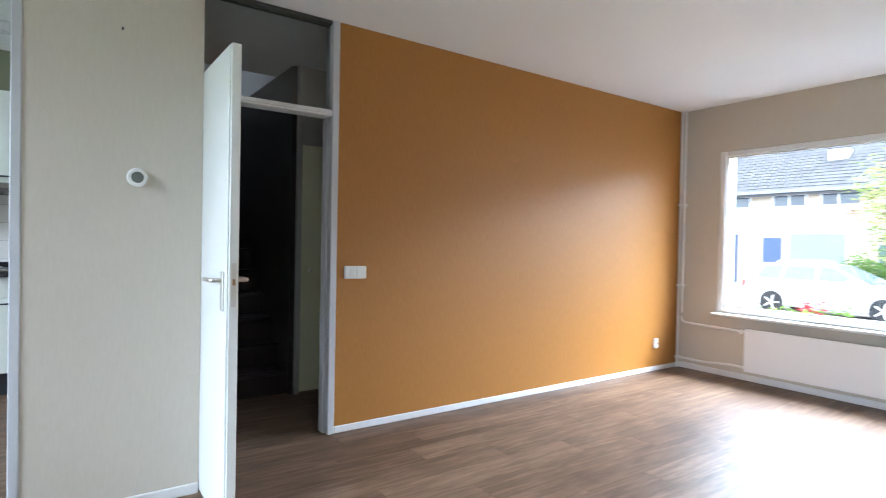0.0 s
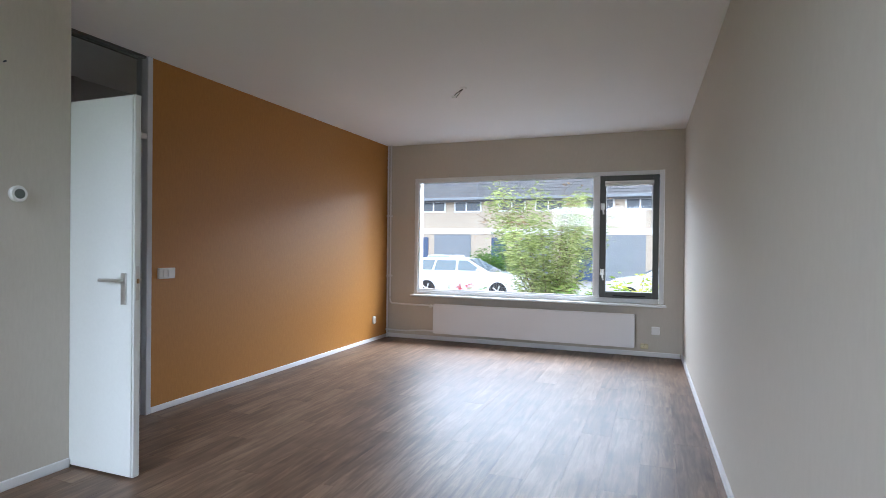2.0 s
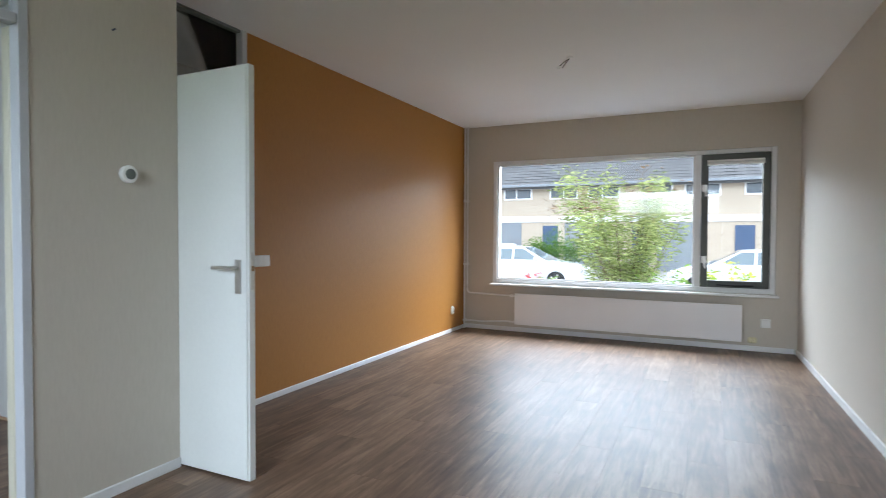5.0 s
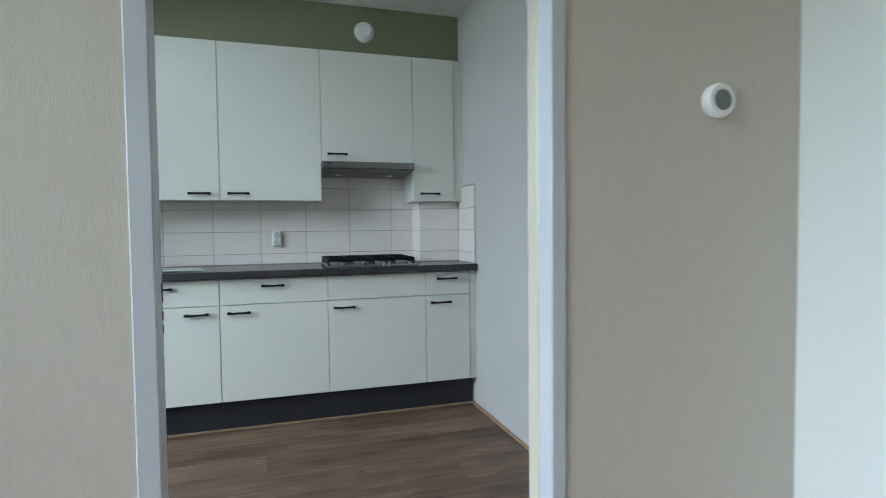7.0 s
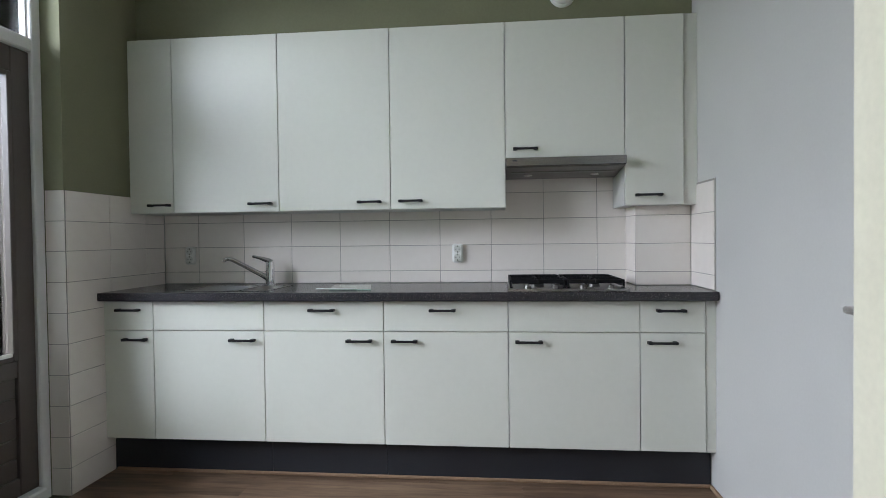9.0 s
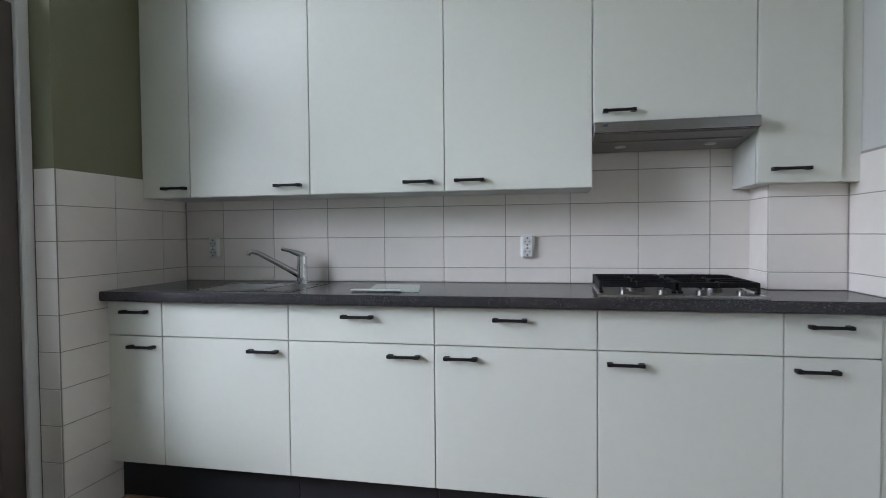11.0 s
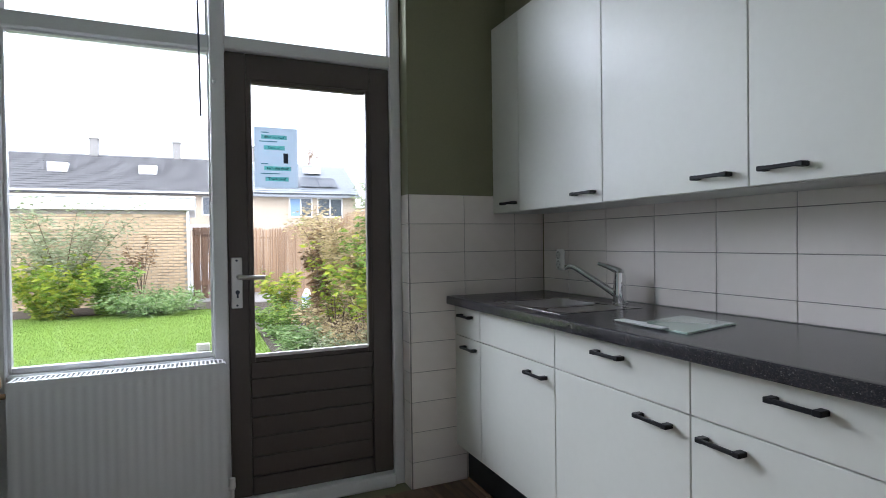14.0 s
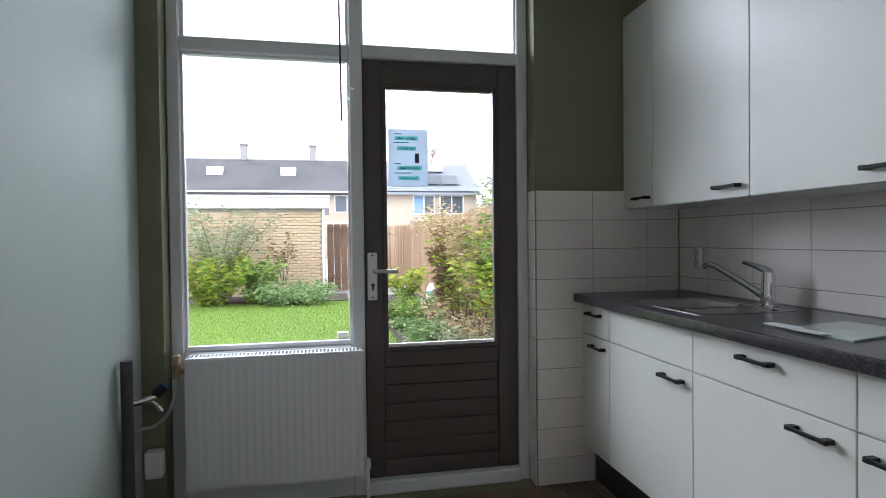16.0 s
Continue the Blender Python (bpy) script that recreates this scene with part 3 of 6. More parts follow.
# frame of the kitchen opening
kframe = thing("door_frame_kitchen", "white painted frame round the open kitchen doorway", "door frame", (-2.0, -0.36, 0))
tagged(kframe, kind="structure")
part("jamb", boxes((OPEN0, -2.389, NIB - 0.006, KY0 + 0.004, 0, CEIL - 0.002), bevel=0.003), "frame_grey", kframe)
part("jamb", boxes((-1.60, OPEN1, NIB - 0.006, KY0 + 0.004, 0, CEIL - 0.002), bevel=0.003), "frame_grey", kframe)
part("inner_post", boxes((-1.602, OPEN1, KY0 + 0.005, -0.302, 0, 2.03), bevel=0.004), "cream", kframe, "cream painted post behind the jamb")
part("strike_plate", boxes((-2.3895, -2.3868, -0.3655, -0.3620, 1.052, 1.088)), "casement", kframe, "small dark metal strike plate")
part("strike_plate", boxes((-2.3895, -2.3868, -0.3650, -0.3625, 1.018, 1.035)), "casement", kframe, "small dark metal strike plate")
part("strike_plate", boxes((-2.3895, -2.3868, -0.3650, -0.3628, 0.994, 1.010)), "casement", kframe, "small dark metal strike plate")
part("transom_bar", boxes((-2.389, -1.60, NIB - 0.004, KY0, 2.03, 2.07), bevel=0.004), "frame_grey", kframe)
pane = part("pane", boxes((-2.389, -1.60, -0.385, -0.379, 2.071, CEIL - 0.003)), "glass", kframe, "clear glass pane")
pane.visible_shadow = False

# street window: fixed light, mullion, opening casement, sill
win = thing("window_street", "wide white-framed street window with a dark side casement", "window", (3.86, -1.95, 0.6))
tagged(win, kind="structure")
fx0, fx1 = 3.783, 3.853
y0, y1, z0, z1 = WIN["y0"], WIN["y1"], WIN["z0"], WIN["z1"]
for nm, r in (("frame_rail", (fx0, fx1, y0 + 0.055, y1 - 0.055, z0 + 0.001, z0 + 0.055)), ("frame_rail", (fx0, fx1, y0 + 0.055, y1 - 0.055, z1 - 0.05, z1 - 0.001)),
              ("frame_stile", (fx0, fx1, y0 + 0.001, y0 + 0.054, z0, z1)), ("frame_stile", (fx0, fx1, y1 - 0.054, y1 - 0.001, z0, z1)),
              ("mullion", (fx0 - 0.004, fx1, -2.79, -2.725, z0 + 0.056, z1 - 0.051))):
    part(nm, boxes(r, bevel=0.005), "trim", win)
part("glazing_bead", boxes((fx0 + 0.02, fx0 + 0.045, -2.724, y1 - 0.056, z0 + 0.056, z0 + 0.07), (fx0 + 0.02, fx0 + 0.045, -2.724, y1 - 0.056, z1 - 0.064, z1 - 0.051),
                           (fx0 + 0.02, fx0 + 0.045, -2.724, -2.71, z0 + 0.071, z1 - 0.065), (fx0 + 0.02, fx0 + 0.045, y1 - 0.07, y1 - 0.056, z0 + 0.071, z1 - 0.065)), "trim", win)
p = part("pane", boxes((fx0 + 0.046, fx0 + 0.052, -2.724, y1 - 0.056, z0 + 0.056, z1 - 0.051)), "glass", win, "clear glass pane")
p.visible_shadow = False
cas = part("casement", boxes((fx0 - 0.02, fx1 - 0.01, -3.443, -3.375, z0 + 0.058, z1 - 0.053), (fx0 - 0.02, fx1 - 0.01, -2.862, -2.792, z0 + 0.058, z1 - 0.053),
                             (fx0 - 0.02, fx1 - 0.01, -3.374, -2.863, z0 + 0.058, z0 + 0.13), (fx0 - 0.02, fx1 - 0.01, -3.374, -2.863, z1 - 0.12, z1 - 0.053), bevel=0.004), "casement", win, "dark grey-green opening casement")
p = part("casement_pane", boxes((fx0 + 0.03, fx0 + 0.036, -3.374, -2.863, z0 + 0.13, z1 - 0.12)), "glass", cas, "clear glass pane")
p.visible_shadow = False
for hz in (1.72, 0.95):
    bm = boxes((fx0 - 0.032, fx0 - 0.02, -2.85, -2.80, hz - 0.035, hz + 0.04), bevel=0.004)
    tube(bm, bend((fx0 - 0.03, -2.825, hz + 0.03), (fx0 - 0.075, -2.82, hz + 0.01), (fx0 - 0.07, -2.84, hz - 0.09)), 0.009)
    part("window_catch", bm, "plastic", cas, "white lever catch")
bm = bmesh.new()
tube(bm, [(fx0 - 0.03, -3.30, z0 + 0.085), (fx0 - 0.055, -3.12, z0 + 0.082), (fx0 - 0.03, -2.95, z0 + 0.085)], 0.008)
box(bm, fx0 - 0.05, fx0 - 0.02, -3.14, -3.10, z0 + 0.07, z0 + 0.09)
part("casement_stay", bm, "black", cas, "dark metal stay bar")
part("blind_roll", rod(bmesh.new(), (fx0 - 0.035, -3.385, z1 - 0.155), (fx0 - 0.035, -2.85, z1 - 0.155), 0.019), "trim", cas, "rolled-up white blind")
bm = boxes((fx0 - 0.05, fx0 - 0.02, -3.385, -2.85, z1 - 0.136, z1 - 0.118))
tube(bm, [(fx0 - 0.04, -3.365, z1 - 0.17), (fx0 - 0.04, -3.367, z1 - 0.75)], 0.004)
part("blind_rail", bm, "plastic", cas, "blind rail with a hanging cord")
single("sill", boxes((3.68, 3.815, y0 - 0.03, y1 + 0.01, 0.572, 0.5985), bevel=0.006), "trim", "white painted window sill board", "sill", "structure")

# dining window towards the garden
dw = thing("window_dining", "white-framed garden window at the dining end", "window", (LX0 - 0.1, -2.1, 0.55))
tagged(dw, kind="structure")
dx0, dx1 = LX0 - 0.16, LX0 - 0.09
part("frame_rail", boxes((dx0, dx1, DIN["y0"] + 0.07, DIN["y1"] - 0.07, DIN["z0"], DIN["z0"] + 0.07), bevel=0.004), "trim", dw)
part("frame_rail", boxes((dx0, dx1, DIN["y0"] + 0.07, DIN["y1"] - 0.07, DIN["z1"] - 0.07, DIN["z1"]), bevel=0.004), "trim", dw)
part("frame_stile", boxes((dx0, dx1, DIN["y0"], DIN["y0"] + 0.069, DIN["z0"], DIN["z1"]), bevel=0.004), "trim", dw)
part("frame_stile", boxes((dx0, dx1, DIN["y1"] - 0.069, DIN["y1"], DIN["z0"], DIN["z1"]), bevel=0.004), "trim", dw)
p = part("pane", boxes((dx0 + 0.03, dx0 + 0.036, DIN["y0"] + 0.07, DIN["y1"] - 0.07, DIN["z0"] + 0.07, DIN["z1"] - 0.07)), "glass", dw, "clear glass pane")
p.visible_shadow = False

# kitchen window and back door in one white frame
kf = thing("window_kitchen", "white timber frame with kitchen window and two transom lights", "window", (-3.99, 0.7, 0))
tagged(kf, kind="structure")
gx0, gx1 = -4.05, -3.955
part("post", boxes((gx0, gx1, -0.114, -0.062, 0.0, 2.528), bevel=0.005), "trim", kf)
part("post", boxes((gx0, gx1, 0.656, 0.714, 0.0, 2.528), bevel=0.005), "trim", kf)
part("post", boxes((gx0, gx1, 1.452, 1.504, 0.0, 2.528), bevel=0.005), "trim", kf)
part("rail", boxes((gx0, gx1 + 0.003, -0.061, 0.655, 2.042, 2.102), bevel=0.005), "trim", kf)
part("rail", boxes((gx0, gx1 + 0.003, 0.715, 1.451, 2.05, 2.108), bevel=0.005), "trim", kf)
part("head", boxes((gx0, gx1, -0.061, 0.655, 2.46, 2.528), (gx0, gx1, 0.715, 1.451, 2.46, 2.528), bevel=0.005), "trim", kf)
part("sill_rail", boxes((gx0, gx1 + 0.012, -0.061, 0.655, 0.68, 0.738), bevel=0.006), "trim", kf)
part("spandrel", boxes((gx0 + 0.02, gx1 - 0.01, -0.061, 0.655, 0.0, 0.679)), "trim", kf, "white panel below the window")
part("threshold", boxes((gx0, gx1 + 0.03, 0.715, 1.451, KF, 0.111), bevel=0.008), "trim", kf, "worn white door threshold")
bx0, bx1 = gx1 - 0.05, gx1 - 0.022
for r in ((-0.061, -0.051, 0.739, 2.041), (0.646, 0.655, 0.739, 2.041), (-0.05, 0.645, 0.739, 0.760), (-0.05, 0.645, 2.032, 2.041), (-0.061, -0.045, 2.103, 2.459), (0.642, 0.655, 2.103, 2.459), (0.715, 0.722, 2.109, 2.459), (1.444, 1.451, 2.109, 2.459)):
    part("glazing_bead", boxes((bx0, bx1, *r)), "trim", kf)
for r in ((-0.06, 0.654, 0.74, 2.04), (-0.06, 0.654, 2.104, 2.458), (0.716, 1.45, 2.11, 2.458)):
    p = part("pane", boxes((bx0 - 0.01, bx0 - 0.004, *r)), "glass", kf, "clear glass pane")
    p.visible_shadow = False
part("hook", rod(bmesh.new(), (gx1, 0.672, 1.905), (gx1 + 0.025, 0.676, 1.908), 0.008), "trim", kf, "small white hook")

bd = thing("door_back", "dark brown back door with a large glass pane and ribbed lower panel", "door", (-3.98, 1.08, 0.1))
tagged(bd, kind="structure")
dx0, dx1 = -4.02, -3.968
part("stile", boxes((dx0, dx1, 0.7155, 0.80, 0.112, 2.046), bevel=0.004), "brown", bd)
part("stile", boxes((dx0, dx1, 1.355, 1.4505, 0.112, 2.046), bevel=0.004), "brown", bd)
part("top_rail", boxes((dx0, dx1, 0.801, 1.354, 1.935, 2.046), bevel=0.004), "brown", bd)
part("lock_rail", boxes((dx0, dx1, 0.801, 1.354, 0.625, 0.70), bevel=0.004), "brown", bd)
part("bottom_rail", boxes((dx0, dx1, 0.801, 1.354, 0.112, 0.19), bevel=0.004), "brown", bd)
part("bead", boxes((dx1 - 0.03, dx1 + 0.004, 0.8, 0.822, 0.70, 1.936), (dx1 - 0.03, dx1 + 0.004, 1.334, 1.356, 0.70, 1.936), (dx1 - 0.03, dx1 + 0.004, 0.823, 1.333, 0.70, 0.718), (dx1 - 0.03, dx1 + 0.004, 0.823, 1.333, 1.917, 1.936), bevel=0.004), "brown", bd)
part("sill_bar", boxes((dx1 - 0.02, dx1 - 0.002, 0.823, 1.333, 0.719, 0.733)), "alu", bd, "pale metal glazing bar")
part("panel_back", boxes((dx0 + 0.004, dx0 + 0.0098, 0.802, 1.353, 0.191, 0.624)), "brown", bd)
for i in range(5):
    za = 0.19 + i * 0.087
    part("panel_board", boxes((dx0 + 0.01, dx1 - 0.012, 0.802, 1.353, za + 0.001, za + 0.086), bevel=0.0035), "brown", bd)
p = part("pane", boxes((dx0 + 0.022, dx0 + 0.028, 0.801, 1.354, 0.70, 1.935)), "glass", bd, "clear glass pane")
p.visible_shadow = False
hp = part("handle_plate", boxes((dx1, dx1 + 0.008, 0.727, 0.773, 0.94, 1.16), bevel=0.003), "alu", bd, "long aluminium handle plate")
bm = bmesh.new()
tube(bm, [(dx1 + 0.005, 0.757, 1.075), (dx1 + 0.045, 0.757, 1.075)] + bend((dx1 + 0.05, 0.757, 1.075), (dx1 + 0.055, 0.80, 1.075), (dx1 + 0.05, 0.862, 1.073)), 0.0095)
part("lever", bm, "alu", hp)
bm = rod(bmesh.new(), (dx1 + 0.006, 0.752, 1.01), (dx1 + 0.0105, 0.752, 1.01), 0.009)
box(bm, dx1 + 0.006, dx1 + 0.010, 0.748, 0.756, 0.985, 1.008)
part("keyhole", bm, "ink", hp, "dark keyhole")
for sz in (0.953, 1.147):
    part("screw", rod(bmesh.new(), (dx1 + 0.006, 0.75, sz), (dx1 + 0.010, 0.75, sz), 0.005, seg=8), "ink", hp)

# door into the hall, wide open
hd = thing("door_hall", "white flush hall door standing wide open", "door", (-0.845, -0.44, 0))
tagged(hd, kind="structure")
part("leaf", boxes((-0.865, -0.826, -0.885, -0.02, 0.008, 2.02), (-0.873, -0.865, -0.876, -0.02, 0.012, 2.012), bevel=0.003), "door", hd)
for sx, s in ((-0.873, -1), (-0.826, 1)):
    hp = part("handle_plate", boxes((min(sx, sx + s * 0.008), max(sx, sx + s * 0.008), -0.843, -0.805, 0.918, 1.085), bevel=0.003), "alu", hd, "satin aluminium handle plate")
    bm = bmesh.new()
    tube(bm, [(sx, -0.824, 1.047), (sx + s * 0.045, -0.824, 1.047)] + bend((sx + s * 0.05, -0.820, 1.047), (sx + s * 0.055, -0.778, 1.047), (sx + s * 0.048, -0.70, 1.045)), 0.0095)
    part("lever", bm, "alu", hp)
part("lock_plate", boxes((-0.856, -0.836, -0.887, -0.8845, 0.94, 1.12)), "alu", hd, "metal lock edge plate")
part("latch", boxes((-0.851, -0.842, -0.896, -0.887, 1.03, 1.055)), "copper", hd, "brass latch")

# kitchen door to the hall, shut
kd = thing("door_cellar", "white flush door shut in the kitchen partition", "door", (-0.95, 0.35, 0))
tagged(kd, kind="structure")
part("leaf", boxes((KX1 - 0.006, KX1 - 0.001, -0.06, 0.775, 0.02, 2.02), bevel=0.002), "plaster", kd)
bm = rod(bmesh.new(), (KX1 - 0.006, 0.715, 1.002), (KX1 - 0.055, 0.715, 1.002), 0.010)
tube(bm, [(KX1 - 0.055, 0.727, 1.002), (KX1 - 0.056, 0.66, 1.002), (KX1 - 0.053, 0.60, 1.002)], 0.010)
part("lever", bm, "alu", kd, "metal door lever")


# ---- kitchen ----
UP = [-3.862, -3.615, -3.038, -2.450, -1.868, -1.289, -1.012]
LO = [-3.862, -3.601, -3.036, -2.450, -1.866, -1.276, -0.991]
UF, LF = 1.957, 1.738                      # fronts of wall cupboards and base units
UZ0, UZ1 = 1.352, 2.272
G = 0.0018


def pull(x0, x1, y, z, parent):
    """A square black bar pull with thicker ends."""
    bm = boxes((x0, x1, y - 0.030, y - 0.022, z - 0.0055, z + 0.0055), (x0, x0 + 0.020, y - 0.0305, y - 0.0005, z - 0.0065, z + 0.0065), (x1 - 0.020, x1, y - 0.0305, y - 0.0005, z - 0.0065, z + 0.0065), bevel=0.002)
    return part("handle", bm, "black", parent, "black metal bar handle")


def front(name, x0, x1, z0, z1, y, parent, grip=None):
    f = part(name, boxes((x0 + G, x1 - G, y, y + 0.018, z0 + G, z1 - G), bevel=0.0015), "cabinet", parent)
    if grip:
        pull(*grip, f)
    return f


UP_PULLS = [(-3.749, -3.629, 1.394), (-3.197, -3.072, 1.394), (-2.620, -2.497, 1.393), (-2.407, -2.286, 1.394), (-1.830, -1.709, 1.640), (-1.244, -1.116, 1.402)]
for i in range(6):
    x0, x1 = UP[i], UP[i + 1]
    z0 = 1.595 if i == 4 else UZ0
    cab = thing("wall_cupboard", "short cream-white wall cupboard above the cooker hood" if i == 4 else "cream-white flush wall cupboard with a black bar handle", "cupboard", ((x0 + x1) / 2, 2.1, z0), "wall cupboards")
    part("body", boxes((x0 + 0.0005, x1 - 0.0005, UF + 0.024, KY1 - 0.009, z0 + 0.001, UZ1)), "carcass", cab)
    front("door", x0, x1, z0, UZ1, UF, cab, (UP_PULLS[i][0], UP_PULLS[i][1], UF, UP_PULLS[i][2]))
single("filler_panel", boxes((UP[6] + 0.002, KX1 - 0.002, UF + 0.012, 2.03, UZ0, UZ1)), "cabinet", "narrow cream-white filler strip beside the cupboard", "panel")

Z_TOP, Z_SPLIT, Z_BOT = 0.914, 0.767, 0.228
DRAWER = {0: (-3.785, -3.664), 2: (-2.810, -2.684), 3: (-2.232, -2.108), 5: (-1.207, -1.080)}
DOOR = [(-3.753, -3.630), (-3.205, -3.077), (-2.628, -2.504), (-2.412, -2.289), (-1.835, -1.710), (-1.246, -1.117)]
for i in range(6):
    x0, x1 = LO[i], LO[i + 1]
    kinds = {1: "sink base unit with a plain false front", 4: "hob base unit with a plain false front"}
    unit = thing("base_unit", "cream-white " + kinds.get(i, "base unit with one drawer") + " and black handles", "cabinet", ((x0 + x1) / 2, 2.0, 0.22), "base units")
    if i == 1:
        body = boxes((x0 + 0.001, x0 + 0.017, LF + 0.019, KY1 - 0.01, Z_BOT, Z_TOP - 0.002), (x1 - 0.017, x1 - 0.001, LF + 0.019, KY1 - 0.01, Z_BOT, Z_TOP - 0.002), (x0 + 0.018, x1 - 0.018, LF + 0.019, KY1 - 0.01, Z_BOT, Z_BOT + 0.016))
    else:
        body = boxes((x0 + 0.0005, x1 - 0.0005, LF + 0.024, KY1 - 0.01, Z_BOT, Z_TOP - 0.002))
    part("body", body, "carcass", unit)
    g = DRAWER.get(i)
    front("drawer_front" if g else "false_front", x0, x1, Z_SPLIT, Z_TOP - 0.004, LF, unit, (*g, LF, 0.868) if g else None)
    front("door", x0, x1, Z_BOT, Z_SPLIT, LF, unit, (*DOOR[i], LF, 0.723))
single("filler_panel", boxes((LO[6] + 0.002, KX1 - 0.002, LF + 0.006, LF + 0.03, Z_BOT, Z_TOP - 0.004)), "cabinet", "narrow cream-white filler strip beside the base unit", "panel")
plinth = thing("plinth", "black laminate plinth below the base units", "plinth", (-2.4, 1.81, KF))
for x0, x1 in ((-3.86, -3.03), (-3.028, -2.452), (-2.45, -0.95)):
    part("plinth_board", boxes((x0, x1, 1.80, 1.816, KF, 0.226), bevel=0.001), "plinth", plinth)

# worktop with the sink cut out
SX0, SX1, SY0, SY1 = -3.50, -3.045, 1.775, 2.125
worktop = thing("worktop", "dark grey speckled laminate worktop with rounded front edge", "worktop", (-2.4, 1.97, 0.915))
XC = (LX0 + 0.002, SX0, SX1, KX1 - 0.003)
YC = (1.7205, SY0, SY1, KY1 - 0.009)
bm = bmesh.new()
for i, j in [(k // 3, k % 3) for k in range(9)]:
    if (i, j) != (1, 1):
        for z in (0.915, 0.955):
            c = [(XC[i], YC[j], z), (XC[i + 1], YC[j], z), (XC[i + 1], YC[j + 1], z), (XC[i], YC[j + 1], z)]
            bm.faces.new([bm.verts.new(p) for p in (c if z > 0.93 else c[::-1])])
bmesh.ops.remove_doubles(bm, verts=bm.verts, dist=0.0001)
rims = [e for e in bm.edges if len(e.link_faces) == 1 and e.verts[0].co.z > 0.93]
for e in rims:
    a, b = (v.co.copy() for v in e.verts)
    bm.faces.new([bm.verts.new(p) for p in ((a.x, a.y, 0.915), (b.x, b.y, 0.915), b, a)])
bmesh.ops.remove_doubles(bm, verts=bm.verts, dist=0.0001)
bmesh.ops.recalc_face_normals(bm, faces=bm.faces)
part("slab", bm, "worktop", worktop)
part("front_edge", box(bmesh.new(), LX0 + 0.002, KX1 - 0.003, 1.692, 1.728, 0.9148, 0.9552, bevel=0.008, seg=3), "worktop", worktop, "rounded speckled front edge")

sink = thing("sink", "stainless steel inset sink with a large and a small bowl", "sink", (-3.27, 1.95, 0.955))


def bowl(x0, x1, y0, y1, ztop, depth):
    """An open basin with sloping, rounded sides."""
    bm = bmesh.new()
    loops = []
    for z, inset in ((ztop, 0.0), (ztop - 0.012, 0.006), (ztop - depth + 0.03, 0.018), (ztop - depth, 0.05)):
        loop = []
        a0, a1, b0, b1, r = x0 + inset, x1 - inset, y0 + inset, y1 - inset, 0.06
        for cx, cy, q in ((a1 - r, b1 - r, 0), (a0 + r, b1 - r, 1), (a0 + r, b0 + r, 2), (a1 - r, b0 + r, 3)):
            for k in range(5):
                t = (q + k / 4) * math.pi / 2
                loop.append(bm.verts.new((cx + r * math.cos(t), cy + r * math.sin(t), z)))
        loops.append(loop)
    for u, v in zip(loops, loops[1:]):
        for k in range(len(u)):
            bm.faces.new((u[k], u[(k + 1) % len(u)], v[(k + 1) % len(u)], v[k]))
    bm.faces.new(loops[-1])
    return bm


rim = boxes((SX0 - 0.012, SX1 + 0.012, SY0 - 0.012, SY0 + 0.012, 0.953, 0.9566), (SX0 - 0.012, SX1 + 0.012, SY1 - 0.03, SY1 + 0.012, 0.953, 0.9566), (SX0 - 0.012, SX0 + 0.012, SY0 + 0.012, SY1 - 0.03, 0.953, 0.9566),
            (SX1 - 0.012, SX1 + 0.012, SY0 + 0.012, SY1 - 0.03, 0.953, 0.9566), (-3.215, -3.19, SY0 + 0.012, SY1 - 0.03, 0.953, 0.9566))
part("rim", rim, "sink_steel", sink)
part("large_bowl", bowl(SX0 + 0.011, -3.214, SY0 + 0.011, SY1 - 0.029, 0.957, 0.16), "bowl_steel", sink)
part("small_bowl", bowl(-3.191, SX1 - 0.011, SY0 + 0.011, SY1 - 0.029, 0.957, 0.11), "bowl_steel", sink)
part("drain", rod(bmesh.new(), (-3.35, 1.93, 0.797), (-3.35, 1.93, 0.801), 0.03, seg=20), "chrome", sink)
tap = thing("kitchen_tap", "chrome single-lever kitchen tap with a long slanted spout", "tap", (-3.176, 2.155, 0.955))
bm = rod(bmesh.new(), (-3.176, 2.155, 0.955), (-3.176, 2.155, 1.045), 0.026, 0.025, seg=24)
rod(bm, (-3.176, 2.155, 1.045), (-3.176, 2.155, 1.082), 0.025, 0.022, seg=24)
rod(bm, (-3.176, 2.155, 0.955), (-3.176, 2.155, 0.962), 0.033, seg=20)
part("body", bm, "chrome", tap)
bm = bmesh.new()
tube(bm, [(-3.176, 2.155, 0.985), (-3.215, 2.135, 1.012), (-3.285, 2.10, 1.058), (-3.352, 2.067, 1.100), (-3.374, 2.056, 1.106), (-3.388, 2.049, 1.100), (-3.390, 2.048, 1.089)], [0.017, 0.0145, 0.0125, 0.0115, 0.0115, 0.0115, 0.011], seg=14)
part("spout", bm, "chrome", tap)
bm = bmesh.new()
tube(bm, [(-3.17, 2.157, 1.078), (-3.19, 2.15, 1.092), (-3.225, 2.135, 1.106), (-3.262, 2.119, 1.117)], [0.020, 0.014, 0.009, 0.007], seg=10)
part("lever", bm, "chrome", tap)

